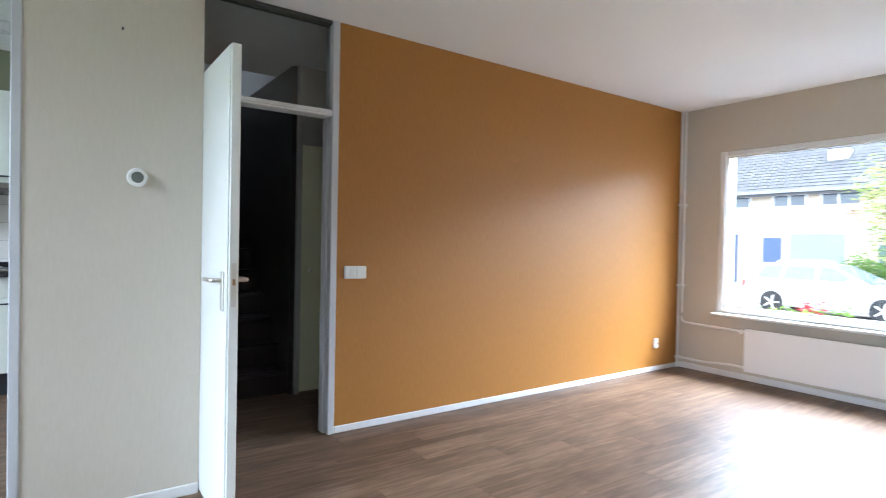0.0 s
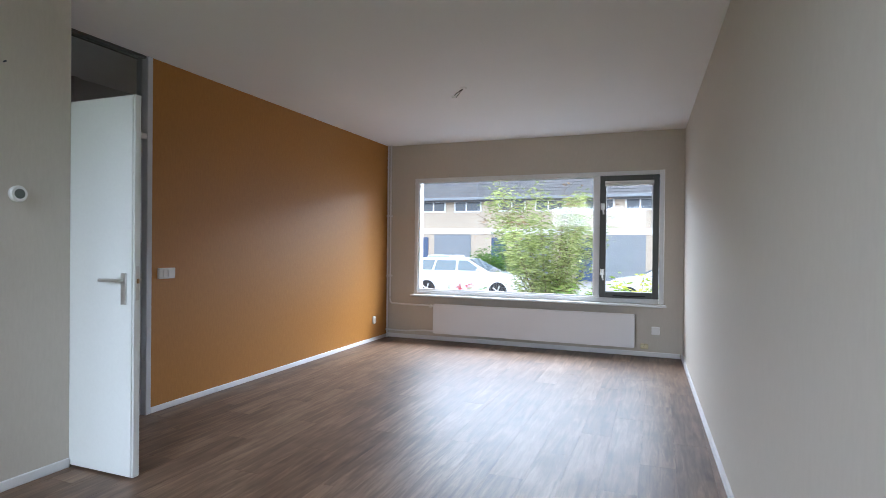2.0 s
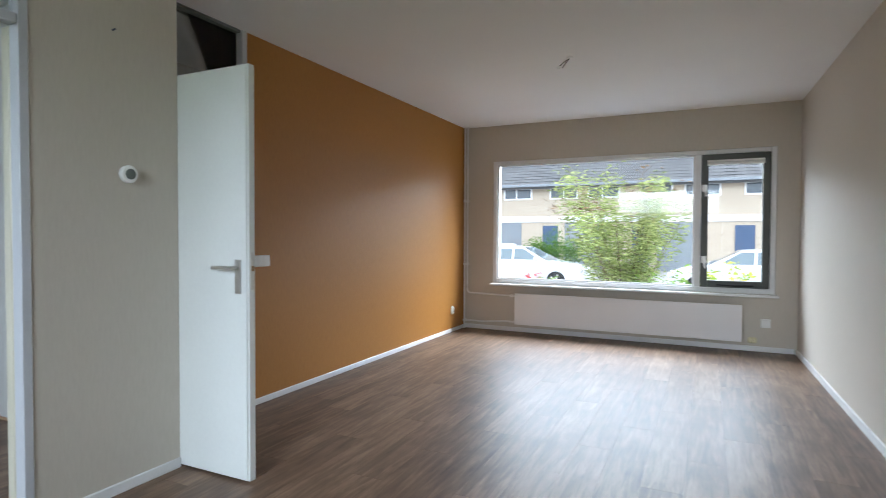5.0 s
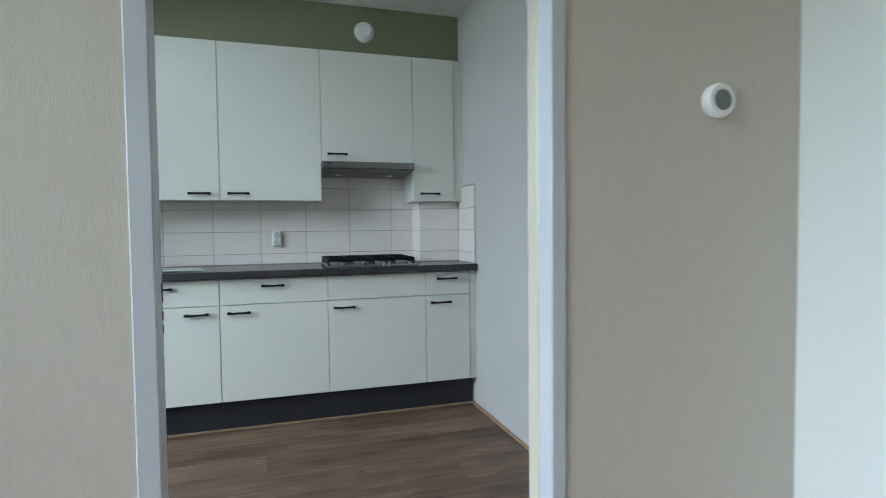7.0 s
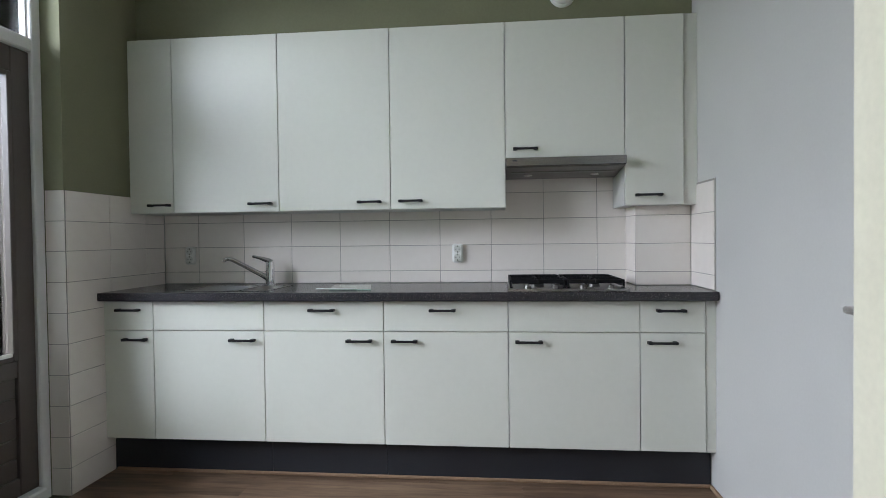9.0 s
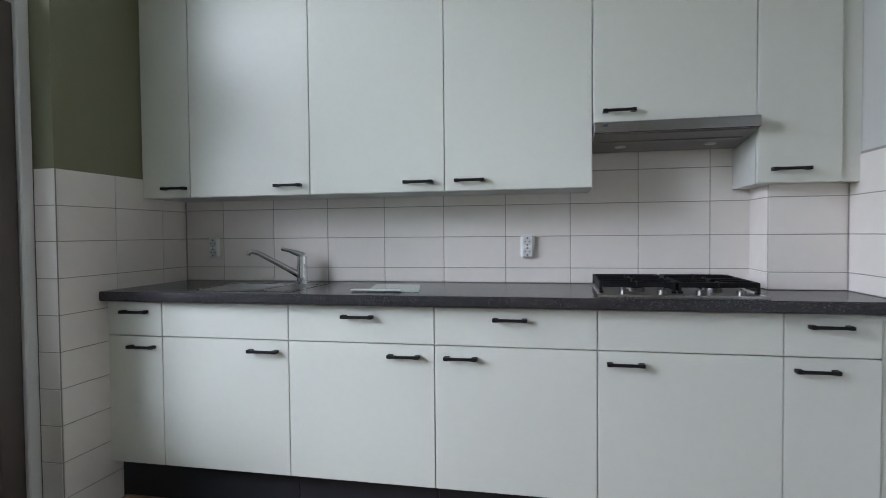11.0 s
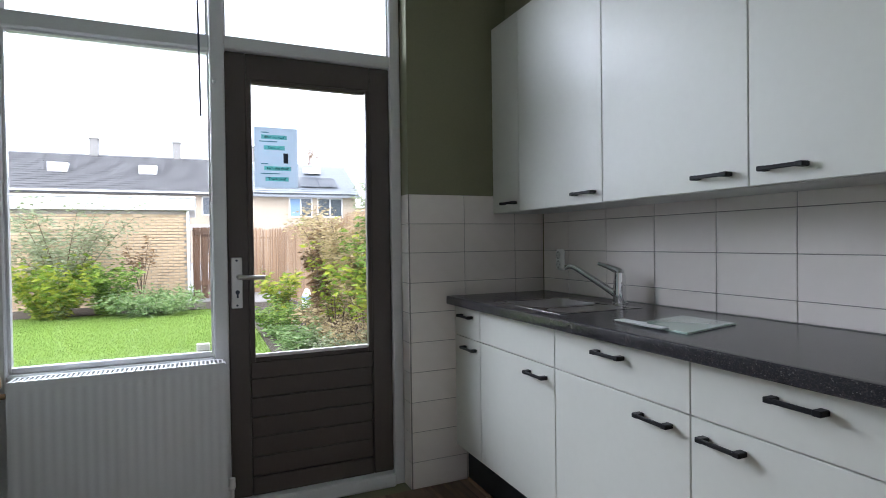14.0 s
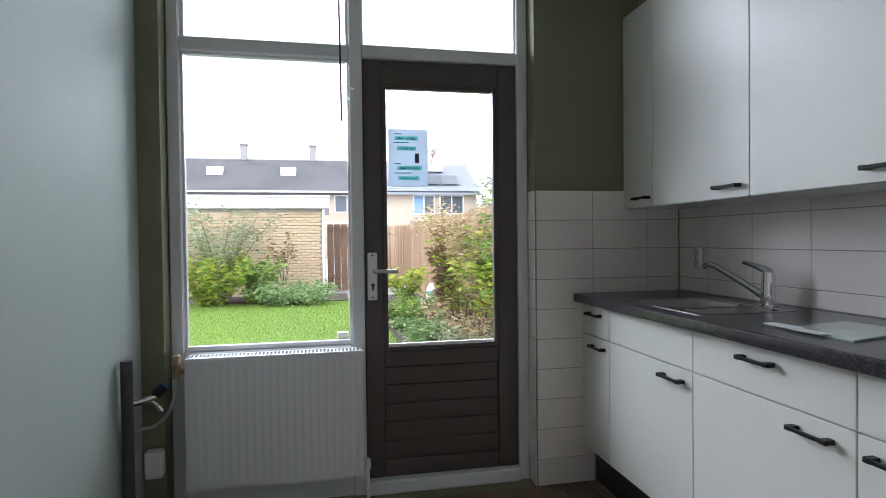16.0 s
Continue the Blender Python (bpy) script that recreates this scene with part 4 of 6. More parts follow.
# hob
hob = thing("gas_hob", "steel four-burner gas hob with black pan supports", "hob", (-1.6, 1.95, 0.955))
HX0, HX1, HY0, HY1 = -1.862, -1.325, 1.725, 2.185
part("base", boxes((HX0, HX1, HY0, HY1, 0.9556, 0.9645), bevel=0.003), "bowl_steel", hob, "brushed steel hob plate")
part("trim_strip", boxes((HX0 - 0.003, HX1 + 0.003, HY0 - 0.006, HY0 - 0.001, 0.9556, 0.966)), "steel", hob, "steel front trim")
for cx, cy, r in ((-1.73, 1.86, 0.04), (-1.46, 1.86, 0.03), (-1.73, 2.07, 0.035), (-1.46, 2.07, 0.045)):
    bn = part("burner", rod(bmesh.new(), (cx, cy, 0.9645), (cx, cy, 0.979), r, r * 0.9, seg=20), "hood_steel", hob, "dull steel burner ring")
    part("burner_cap", rod(bmesh.new(), (cx, cy, 0.979), (cx, cy, 0.987), r * 0.85, r * 0.8, seg=20), "iron", bn, "black burner cap")
for xa, xb in ((HX0 + 0.006, -1.598), (-1.59, HX1 - 0.006)):
    bm = bmesh.new()
    for x in (xa, xb - 0.009):
        box(bm, x, x + 0.009, HY0 + 0.06, HY1 - 0.012, 0.972, 1.004, bevel=0.002)
    for y in (HY0 + 0.06, 1.958, HY1 - 0.022):
        box(bm, xa + 0.0095, xb - 0.0095, y, y + 0.010, 0.986, 1.004, bevel=0.002)
    for x in (xa, xb - 0.014):
        for y in (HY0 + 0.06, HY1 - 0.028):
            box(bm, x, x + 0.014, y, y + 0.016, 0.9648, 0.9715)
    cx = (xa + xb) / 2
    for cy in (1.86, 2.07):
        for sx in (-1, 1):
            box(bm, cx + sx * 0.075 - 0.05, cx + sx * 0.075 + 0.05, cy - 0.004, cy + 0.004, 0.990, 1.006, bevel=0.0015)
            box(bm, cx - 0.004, cx + 0.004, cy + sx * 0.063 - 0.03, cy + sx * 0.063 + 0.03, 0.990, 1.006, bevel=0.0015)
    part("pan_support", bm, "iron", hob, "black cast pan support")
for k in range(4):
    x = -1.775 + k * 0.125
    kn = part("knob", rod(bmesh.new(), (x, 1.752, 0.9645), (x, 1.752, 0.981), 0.017, 0.015, seg=18), "hood_steel", hob, "dull steel control knob")
    part("grip", boxes((x - 0.003, x + 0.003, 1.738, 1.766, 0.9812, 0.987), bevel=0.001), "steel", kn)
    if k in (1, 2):
        part("igniter", rod(bmesh.new(), (x + 0.05, 1.98, 0.9645), (x + 0.05, 1.98, 1.012), 0.005, seg=8), "iron", hob, "black igniter pin")

# cooker hood
hood = thing("cooker_hood", "slim stainless steel pull-out cooker hood", "cooker hood", (-1.58, 2.0, 1.53))
bm = boxes((UP[4] + 0.003, UP[5] - 0.003, 1.932, 2.2, 1.546, 1.593))
for v in bm.verts:
    if v.co.y > 2.0 and v.co.z < 1.56:
        v.co.z -= 0.03
part("body", bm, "hood_under", hood)
part("front_strip", boxes((UP[4] + 0.002, UP[5] - 0.002, 1.905, 1.931, 1.549, 1.592), bevel=0.003), "steel", hood, "brushed steel front strip")
part("filter", boxes((UP[4] + 0.03, UP[5] - 0.03, 2.02, 2.075, 1.531, 1.5375)), "hood_under", hood, "grey metal grease filter")
for x in (-1.75, -1.41):
    part("lamp_cover", rod(bmesh.new(), (x, 2.11, 1.523), (x, 2.11, 1.532), 0.022, seg=16), "alu", hood, "unlit lamp cover")
part("switch", boxes((-1.835, -1.815, 1.9035, 1.906, 1.574, 1.580)), "ink", hood)

# air valve on the bulkhead
vent = thing("air_vent", "round white ventilation valve on the green bulkhead", "vent", (-1.575, 2.03, 2.425))
for nm, ra, rb, ya, yb in (("collar", 0.066, 0.06, 2.039, 2.025), ("rim", 0.056, 0.048, 2.024, 2.012), ("disc", 0.042, 0.036, 2.011, 1.998)):
    part(nm, rod(bmesh.new(), (-1.575, ya, 2.425), (-1.575, yb, 2.425), ra, rb, seg=28), "plastic", vent)


# double sockets
def socket(name, label, at, turn, w=0.062, h=0.105, mat="plastic", cups=2):
    s = thing(name, label, "socket", (0, 0, 0))
    part("cover", boxes((-w / 2, w / 2, -0.026, -0.001, -h / 2, h / 2), bevel=0.011), mat, s)
    for k in range(cups):
        z = (k - (cups - 1) / 2) * 0.045
        ring = part("cup", rod(bmesh.new(), (0, -0.0262, z), (0, -0.0275, z), 0.0195, seg=18), "carcass" if mat == "plastic" else mat, s)
        for px in (-0.009, 0.009):
            part("pin_hole", rod(bmesh.new(), (px, -0.0276, z), (px, -0.0282, z), 0.0028, seg=8), "dark_plastic", ring)
        for ez in (0.0155, -0.0155):
            part("earth_clip", boxes((-0.0025, 0.0025, -0.0284, -0.0276, z + ez - 0.0035, z + ez + 0.0035)), "dark_plastic", ring)
    s.matrix_basis = Matrix.Translation(at) @ pose(0, 0, 0, 0, 0, turn)
    return s


socket("double_socket", "white double socket on the wall tiles", (-3.69, KY1 - 0.009, 1.12), 0)
socket("double_socket", "white double socket on the wall tiles", (-2.132, KY1 - 0.009, 1.12), 0)

board = thing("glass_cutting_board", "frosted green glass board lying on the worktop", "board", (-2.66, 1.94, 0.955))
bm = bmesh.new()
vs = [(-2.735, 1.815), (-2.525, 1.812), (-2.585, 2.075), (-2.785, 2.075)]
lo, hi = [bm.verts.new((x, y, 0.9555)) for x, y in vs], [bm.verts.new((x, y, 0.9605)) for x, y in vs]
bm.faces.new(lo[::-1]), bm.faces.new(hi)
for k in range(4):
    bm.faces.new((lo[k], lo[(k + 1) % 4], hi[(k + 1) % 4], hi[k]))
part("plate", bm, "glass_board", board)
for nm, (a, b, c, d) in (("strip", (-2.80, 1.80, -2.70, 1.84)), ("strip", (-2.70, 1.795, -2.60, 1.825))):
    single("flat_strip", boxes((a, c, b, d, 0.961, 0.964)), "spec_grey", "flat pale strip lying on the glass board", "strip")

# kitchen radiator under the window
def radiator(name, label, length, z0, z1, depth, m, grooves, grille, relief=0.004):
    """A panel radiator, from the middle of its back at the floor, facing -y."""
    r = thing(name, label, "radiator")
    bm = bmesh.new()
    step, prof = length / grooves, []
    for k in range(grooves):
        xa = -length / 2 + k * step
        prof += [(xa + step * f, d) for f, d in ((0.0, 0.0), (0.18, 0.0), (0.3, -relief), (0.7, -relief), (0.82, 0.0))]
    prof.append((length / 2, 0.0))
    levels = ((z0, 0.0), (z0 + 0.03, 0.0), (z0 + 0.045, 1.0), (z1 - 0.045, 1.0), (z1 - 0.03, 0.0), (z1, 0.0))
    grid = [[bm.verts.new((px_, -depth + d * k, z)) for px_, d in prof] for z, k in levels]
    for u, v in zip(grid, grid[1:]):
        for i in range(len(prof) - 1):
            bm.faces.new((u[i], u[i + 1], v[i + 1], v[i]))
    ex = bmesh.ops.extrude_edge_only(bm, edges=[e for e in bm.edges if e.is_boundary])
    for v in (g for g in ex["geom"] if isinstance(g, bmesh.types.BMVert)):
        v.co.y = -depth + 0.014
    part("front_panel", bm, "radiator", r)
    part("back_panel", boxes((-length / 2, length / 2, -0.035, -0.023, z0 + 0.005, z1 - 0.005), bevel=0.004), "radiator", r)
    for s in (-1, 1):
        part("side_cover", boxes((s * length / 2 - 0.004, s * length / 2 + 0.004, -depth + 0.012, -0.036, z0 + 0.01, z1 - 0.005)), "radiator", r)
    if grille:
        bm = bmesh.new()
        n = int(length / 0.016)
        for k in range(n):
            xa = -length / 2 + (k + 0.5) * length / n
            box(bm, xa - 0.0028, xa + 0.0028, -depth + 0.012, -0.036, z1 - 0.008, z1 + 0.001)
        box(bm, -length / 2, length / 2, -depth + 0.001, -depth + 0.012, z1 - 0.008, z1 + 0.002)
        box(bm, -length / 2, length / 2, -0.036, -0.026, z1 - 0.008, z1 + 0.002)
        part("grille", bm, "radiator", r, "slotted top grille")
    for s in (-1, 1):
        part("bracket", boxes((s * length * 0.35 - 0.012, s * length * 0.35 + 0.012, -0.023, 0.0, z0 + 0.03, z1 - 0.03)), "radiator", r)
    r.matrix_basis = m
    return r


radiator("radiator", "white panel radiator with top grille under the kitchen window", 0.722, 0.19, 0.735, 0.115, pose(-3.943, 0.33, 0, 0, 0, 90), 22, True, 0.0013)
valve = thing("radiator_valve", "thermostat knob and valve beside the kitchen radiator", "valve", (-3.83, -0.062, 0.66))
part("knob", boxes((-3.846, -3.814, -0.078, -0.046, 0.715, 0.757), bevel=0.006), "wood_block", valve, "pale yellow-brown knob")
part("valve_body", rod(rod(bmesh.new(), (-3.83, -0.062, 0.66), (-3.83, -0.062, 0.714), 0.014), (-3.83, -0.062, 0.69), (-3.83, -0.032, 0.69), 0.010), "copper", valve, "brass valve body")
bm = bmesh.new()
tube(bm, [(-3.83, -0.062, 0.655)] + bend((-3.828, -0.066, 0.62), (-3.81, -0.075, 0.50), (-3.80, -0.15, 0.475), 8) + [(-3.79, -0.175, 0.475), (-3.73, -0.192, 0.48)], 0.0075)
single("flexible_hose", bm, "hose", "grey braided water hose curving to the wall tap", "hose")
single("drain_pipe", tube(bmesh.new(), [(-3.615, -0.176, KF), (-3.615, -0.176, 0.30), (-3.615, -0.176, 0.785)], 0.021, seg=20), "drain", "dark grey plastic washing machine drain pipe", "pipe")
wt = thing("washing_machine_tap", "chrome washing machine tap with a blue and black knob", "tap", (-3.74, -0.17, 0.60))
bm = rod(bmesh.new(), (-3.70, -0.20, 0.60), (-3.74, -0.155, 0.602), 0.013)
rod(bm, (-3.74, -0.155, 0.602), (-3.765, -0.125, 0.61), 0.016, 0.014)
tube(bm, bend((-3.75, -0.145, 0.60), (-3.765, -0.115, 0.575), (-3.77, -0.105, 0.548)), 0.010)
part("body", bm, "chrome", wt)
bm = rod(bmesh.new(), (-3.765, -0.125, 0.615), (-3.785, -0.098, 0.64), 0.021, 0.019, seg=16)
kn = part("knob", bm, "black", wt, "black knob")
part("cap", rod(bmesh.new(), (-3.785, -0.098, 0.64), (-3.788, -0.094, 0.6435), 0.014, seg=16), "blue", kn, "blue cap")
single("copper_pipe", tube(bmesh.new(), [(-3.69, -0.196, KF), (-3.69, -0.196, 0.59)], 0.0075), "pipe", "thin water pipe rising behind the drain pipe", "pipe")
single("junction_box", boxes((-3.864, -3.81, -0.185, -0.118, 0.26, 0.37), bevel=0.006), "plastic", "white surface-mounted socket box low on the wall", "socket")
single("blind_cord", tube(bmesh.new(), [(-3.90, 0.612, 2.44), (-3.90, 0.616, 2.1), (-3.90, 0.619, 1.745)], 0.0045, seg=6), "ink", "thin dark blind pull hanging before the window", "cord")

single("sill_block", boxes((-4.046, -4.020, 0.585, 0.64, 0.7385, 0.79), bevel=0.004), "cream", "small cream block on the outer window sill", "block")
lock = thing("lockshield_valve", "small white valve at the foot of the kitchen radiator", "valve", (-3.86, 0.71, 0.21))
part("valve_body", rod(rod(bmesh.new(), (-3.86, 0.692, 0.21), (-3.86, 0.722, 0.21), 0.010), (-3.86, 0.712, 0.21), (-3.86, 0.712, KF), 0.0075), "pipe", lock)
part("cap", rod(bmesh.new(), (-3.86, 0.712, 0.21), (-3.86, 0.712, 0.25), 0.014, 0.012), "plastic", lock)

# notice on the glass of the back door
note = thing("paper_notice", "white paper notice with teal lines stuck on the door glass", "notice", (-3.99, 0.926, 1.467))
px = -3.9965 + 0.012
part("sheet", boxes((px, px + 0.0012, 0.833, 1.019, 1.467, 1.735)), "paper", note)
ROWS_T = [(1.692, 0.055, 0.0, "deur op slot"), (1.645, 0.045, 0.0, "Dank u!"), (1.553, 0.058, 0.014, "lock the door"), (1.506, 0.05, 0.01, "Thank you!")]
for z, half, dy, words in ROWS_T:
    bar = part("teal_bar", boxes((px + 0.0012, px + 0.0018, 0.918 + dy - half, 0.918 + dy + half, z - 0.0095, z + 0.0095)), "teal", note, "teal text bar")
    font = bpy.data.curves.new("words", "FONT")
    font.body, font.size, font.align_x, font.align_y, font.extrude = words, 0.017, "CENTER", "CENTER", 0.0002
    tmp = bpy.data.objects.new("words", font)
    scene.collection.objects.link(tmp)
    bpy.context.view_layer.update()
    me = bpy.data.meshes.new_from_object(tmp.evaluated_get(bpy.context.evaluated_depsgraph_get()))
    bpy.data.objects.remove(tmp)
    me.transform(Matrix.Translation((px + 0.0024, 0.918 + dy, z)) @ Matrix(((0, 0, 1, 0), (1, 0, 0, 0), (0, 1, 0, 0), (0, 0, 0, 1))))
    me.materials.clear()
    me.materials.append(M["teal_ink"])
    ob = new("words", me)
    ob.parent = bar
for z, ya, yb in ((1.712, 0.862, 0.895), (1.672, 0.855, 0.93), (1.573, 0.86, 0.89), (1.530, 0.858, 0.94)):
    part("text_line", boxes((px + 0.0012, px + 0.0016, ya, yb, z - 0.002, z + 0.002)), "teal_ink", note, "small dark text line")
part("door_symbol", boxes((px + 0.0012, px + 0.0018, 0.957, 0.977, 1.577, 1.622)), "ink", note, "small dark door symbol")

# ---- living room ----
radiator("radiator", "long low white panel radiator under the street window", 2.458, 0.11, 0.49, 0.10, pose(LX1 - 0.045, -1.964, 0, 0, 0, -90), 4, False, 0.0)
pip = thing("heating_pipes", "white painted heating pipes in the room corner", "pipes", (3.74, -0.03, 0))
part("riser", tube(bmesh.new(), [(3.735, -0.022, 0.0), (3.735, -0.022, 1.2), (3.735, -0.022, CEIL)], 0.0115), "pipe", pip)
bm = bmesh.new()
tube(bm, [(3.735, -0.062, CEIL), (3.735, -0.062, 0.56)] + bend((3.735, -0.062, 0.52), (3.735, -0.062, 0.465), (3.735, -0.11, 0.462)) + [(3.735, -0.65, 0.452)], 0.0115)
part("flow_pipe", bm, "pipe", pip)
bm = bmesh.new()
tube(bm, [(3.735, -0.022, 0.105), (3.735, -0.3, 0.103), (3.735, -0.55, 0.125), (3.70, -0.735, 0.13)], 0.0115)
part("return_pipe", bm, "pipe", pip)
for z in (1.64, 0.83, 0.105):
    part("clamp", boxes((3.72, 3.779, -0.075 if z > 0.2 else -0.04, -0.004, z - 0.012, z + 0.012), bevel=0.004), "pipe", pip)
vv = thing("radiator_valve", "white radiator valve at the radiator's end", "valve", (3.72, -0.68, 0.45))
part("valve_body", rod(rod(bmesh.new(), (3.735, -0.64, 0.452), (3.70, -0.735, 0.452), 0.012), (3.735, -0.655, 0.452), (3.735, -0.655, 0.43), 0.014), "pipe", vv)
part("cap", rod(bmesh.new(), (3.735, -0.668, 0.452), (3.71, -0.668, 0.452), 0.019, seg=14), "plastic", vv)

sw = thing("light_switch", "cream double light switch on the orange wall", "switch", (0.13, 0, 1.017))
part("cover", boxes((0.055, 0.205, -0.022, -0.001, 0.977, 1.057), bevel=0.005), "plastic", sw)
for xa, xb in ((0.088, 0.128), (0.134, 0.196)):
    part("rocker", boxes((xa, xb, -0.027, -0.0225, 0.987, 1.047), bevel=0.003), "plastic", sw)
socket("socket", "white socket low on the orange wall", (3.385, 0, 0.27), 0, 0.065, 0.10, "plastic", 1)
bx = single("wall_box", boxes((LX1 - 0.03, LX1 - 0.001, -3.465, -3.375, 0.255, 0.345), bevel=0.005), "plastic", "square white junction box on the street wall", "junction box")
socket("double_socket", "yellowed double socket above the skirting board", (LX1, -3.30, 0.115), -90, 0.085, 0.062, "old_plastic", 1)

th = thing("thermostat", "round white wall thermostat with a grey display", "thermostat", (-1.15, NIB, 1.485))
bm = rod(bmesh.new(), (-1.15, NIB, 1.485), (-1.15, NIB - 0.018, 1.485), 0.040, 0.042, seg=40)
rod(bm, (-1.15, NIB - 0.018, 1.485), (-1.15, NIB - 0.027, 1.485), 0.042, 0.037, seg=40)
part("body", bm, "plastic", th)
part("display", rod(bmesh.new(), (-1.15, NIB - 0.0272, 1.485), (-1.15, NIB - 0.0285, 1.485), 0.025, seg=32), "display", th, "grey display")
single("wall_hook", rod(bmesh.new(), (-1.212, NIB, 2.133), (-1.212, NIB - 0.018, 2.135), 0.004, seg=8), "ink", "small nail hammered into the wallpaper", "nail")

lp = thing("ceiling_lamp_point", "bare ceiling lamp wires with a white connector", "lamp wiring", (1.46, -1.88, CEIL))
part("cap", rod(bmesh.new(), (1.46, -1.88, CEIL - 0.001), (1.46, -1.88, CEIL - 0.012), 0.03, 0.026, seg=20), "plastic", lp)
bm = bmesh.new()
tube(bm, bend((1.46, -1.88, CEIL - 0.01), (1.455, -1.85, CEIL - 0.02), (1.43, -1.80, CEIL - 0.075)), 0.0035)
tube(bm, bend((1.46, -1.88, CEIL - 0.01), (1.47, -1.85, CEIL - 0.03), (1.425, -1.83, CEIL - 0.085)), 0.003)
part("wire", bm, "drain", lp, "loose grey wires")
part("connector", boxes((1.417, 1.437, -1.82, -1.79, CEIL - 0.092, CEIL - 0.07), bevel=0.003), "plastic", lp)

# ---- hall: stair, closet ----
stair = thing("staircase", "dark wooden staircase rising in the unlit hall", "stairs", (-0.4, 1.05, 0))
for k in range(11):
    za, ya = 0.187 * (k + 1), 1.05 + 0.205 * k
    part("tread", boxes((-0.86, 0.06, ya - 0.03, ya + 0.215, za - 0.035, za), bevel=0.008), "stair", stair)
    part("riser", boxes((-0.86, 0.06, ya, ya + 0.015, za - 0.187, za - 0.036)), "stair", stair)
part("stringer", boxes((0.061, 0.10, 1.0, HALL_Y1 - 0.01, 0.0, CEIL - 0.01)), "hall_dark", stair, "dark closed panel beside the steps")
bm = bmesh.new()
tube(bm, [(-0.84, 1.05, 1.05), (-0.84, 2.9, 2.75)], 0.02)
part("handrail", bm, "stair", stair)
closet = thing("closet", "pale green closet door beside the staircase", "closet", (0.4, 1.0, 0))
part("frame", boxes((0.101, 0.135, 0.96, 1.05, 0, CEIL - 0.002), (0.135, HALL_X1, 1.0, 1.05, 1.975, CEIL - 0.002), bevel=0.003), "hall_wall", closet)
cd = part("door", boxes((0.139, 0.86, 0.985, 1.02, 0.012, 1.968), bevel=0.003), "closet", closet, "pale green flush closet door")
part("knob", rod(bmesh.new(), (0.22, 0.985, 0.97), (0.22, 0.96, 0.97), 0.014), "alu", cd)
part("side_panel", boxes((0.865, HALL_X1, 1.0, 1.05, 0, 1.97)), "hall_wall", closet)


# ---- outdoors ----
def sheet(rows_x, heights, y0, y1, ny=2):
    """A ground sheet whose height follows x."""
    bm = bmesh.new()
    grid = [[bm.verts.new((x, y0 + (y1 - y0) * j / ny, z)) for j in range(ny + 1)] for x, z in zip(rows_x, heights)]
    for a, b in zip(grid, grid[1:]):
        for j in range(ny):
            bm.faces.new((a[j], a[j + 1], b[j + 1], b[j]))
    return bm


XS = [-1500, -60, -16.0, -4.16, -4.15, 4.08, 4.09, 6.5, 9.0, 60, 1500]
single("ground", sheet(XS, [-0.1, -0.1, -0.06, -0.08, -0.7, -0.7, -0.18, -0.3, -0.68, -0.68, -0.68], -1500, 1500, 6), "paving", "grey paved ground round the houses", "ground", "structure")
single("road", boxes((13.8, 19.0, -60, 60, -0.75, -0.655)), "asphalt", "clay-paved street in front of the house", "road", "structure")
single("lawn", boxes((-13.15, -5.6, -4.5, 1.35, -0.2, -0.045)), "grass", "bright green mown lawn behind the house", "lawn", "structure")
single("flower_bed", boxes((-14.6, -13.151, -5.0, 0.9, -0.2, -0.03)), "soil", "dark planted border before the shed", "soil", "structure")
single("flower_bed", boxes((-14.0, -4.6, 1.35, 2.5, -0.2, -0.035)), "soil", "dark planted border along the reed fence", "soil", "structure")

rng = random.Random(7)


def blades(x0, x1, y0, y1, z, count, h):
    """Short grass blades, two triangles each."""
    bm = bmesh.new()
    for _ in range(count):
        x, y = rng.uniform(x0, x1), rng.uniform(y0, y1)
        a, k = rng.uniform(0, 6.28), h * rng.uniform(0.5, 1.2)
        dx, dy = math.cos(a) * 0.004, math.sin(a) * 0.004
        lx, ly = rng.uniform(-0.02, 0.02), rng.uniform(-0.02, 0.02)
        v = [bm.verts.new(p) for p in ((x - dx, y - dy, z), (x + dx, y + dy, z), (x + lx, y + ly, z + k))]
        bm.faces.new(v)
    return bm


single("grass", blades(-13.1, -5.7, -2.6, 1.35, -0.047, 70000, 0.032), "blade", "short green grass blades of the lawn", "grass", "stuff", smooth=False)


def leaves(bm, centre, radius, count, size, droop=0.3, long=2.0, shell=0.35, up=0.0):
    """Small pointed leaves scattered in a lump, densest towards its outside."""
    c, r = Vector(centre), Vector(radius)
    for _ in range(count):
        d = Vector((rng.gauss(0, 1), rng.gauss(0, 1), rng.gauss(0, 1))).normalized()
        f = shell + (1 - shell) * rng.random() ** 0.5
        p = c + Vector((d.x * r.x, d.y * r.y, d.z * r.z)) * f
        s = size * rng.uniform(0.6, 1.3)
        q = Euler((rng.uniform(-1.2, 1.2), rng.uniform(-droop, droop) + up, rng.uniform(0, 6.28))).to_matrix()
        pts = [(0, 0, 0), (s * long * 0.5, s * 0.42, s * 0.1), (s * long, 0, -s * 0.25), (s * long * 0.5, -s * 0.42, s * 0.1)]
        bm.faces.new([bm.verts.new(p + q @ Vector(w)) for w in pts])
    return bm


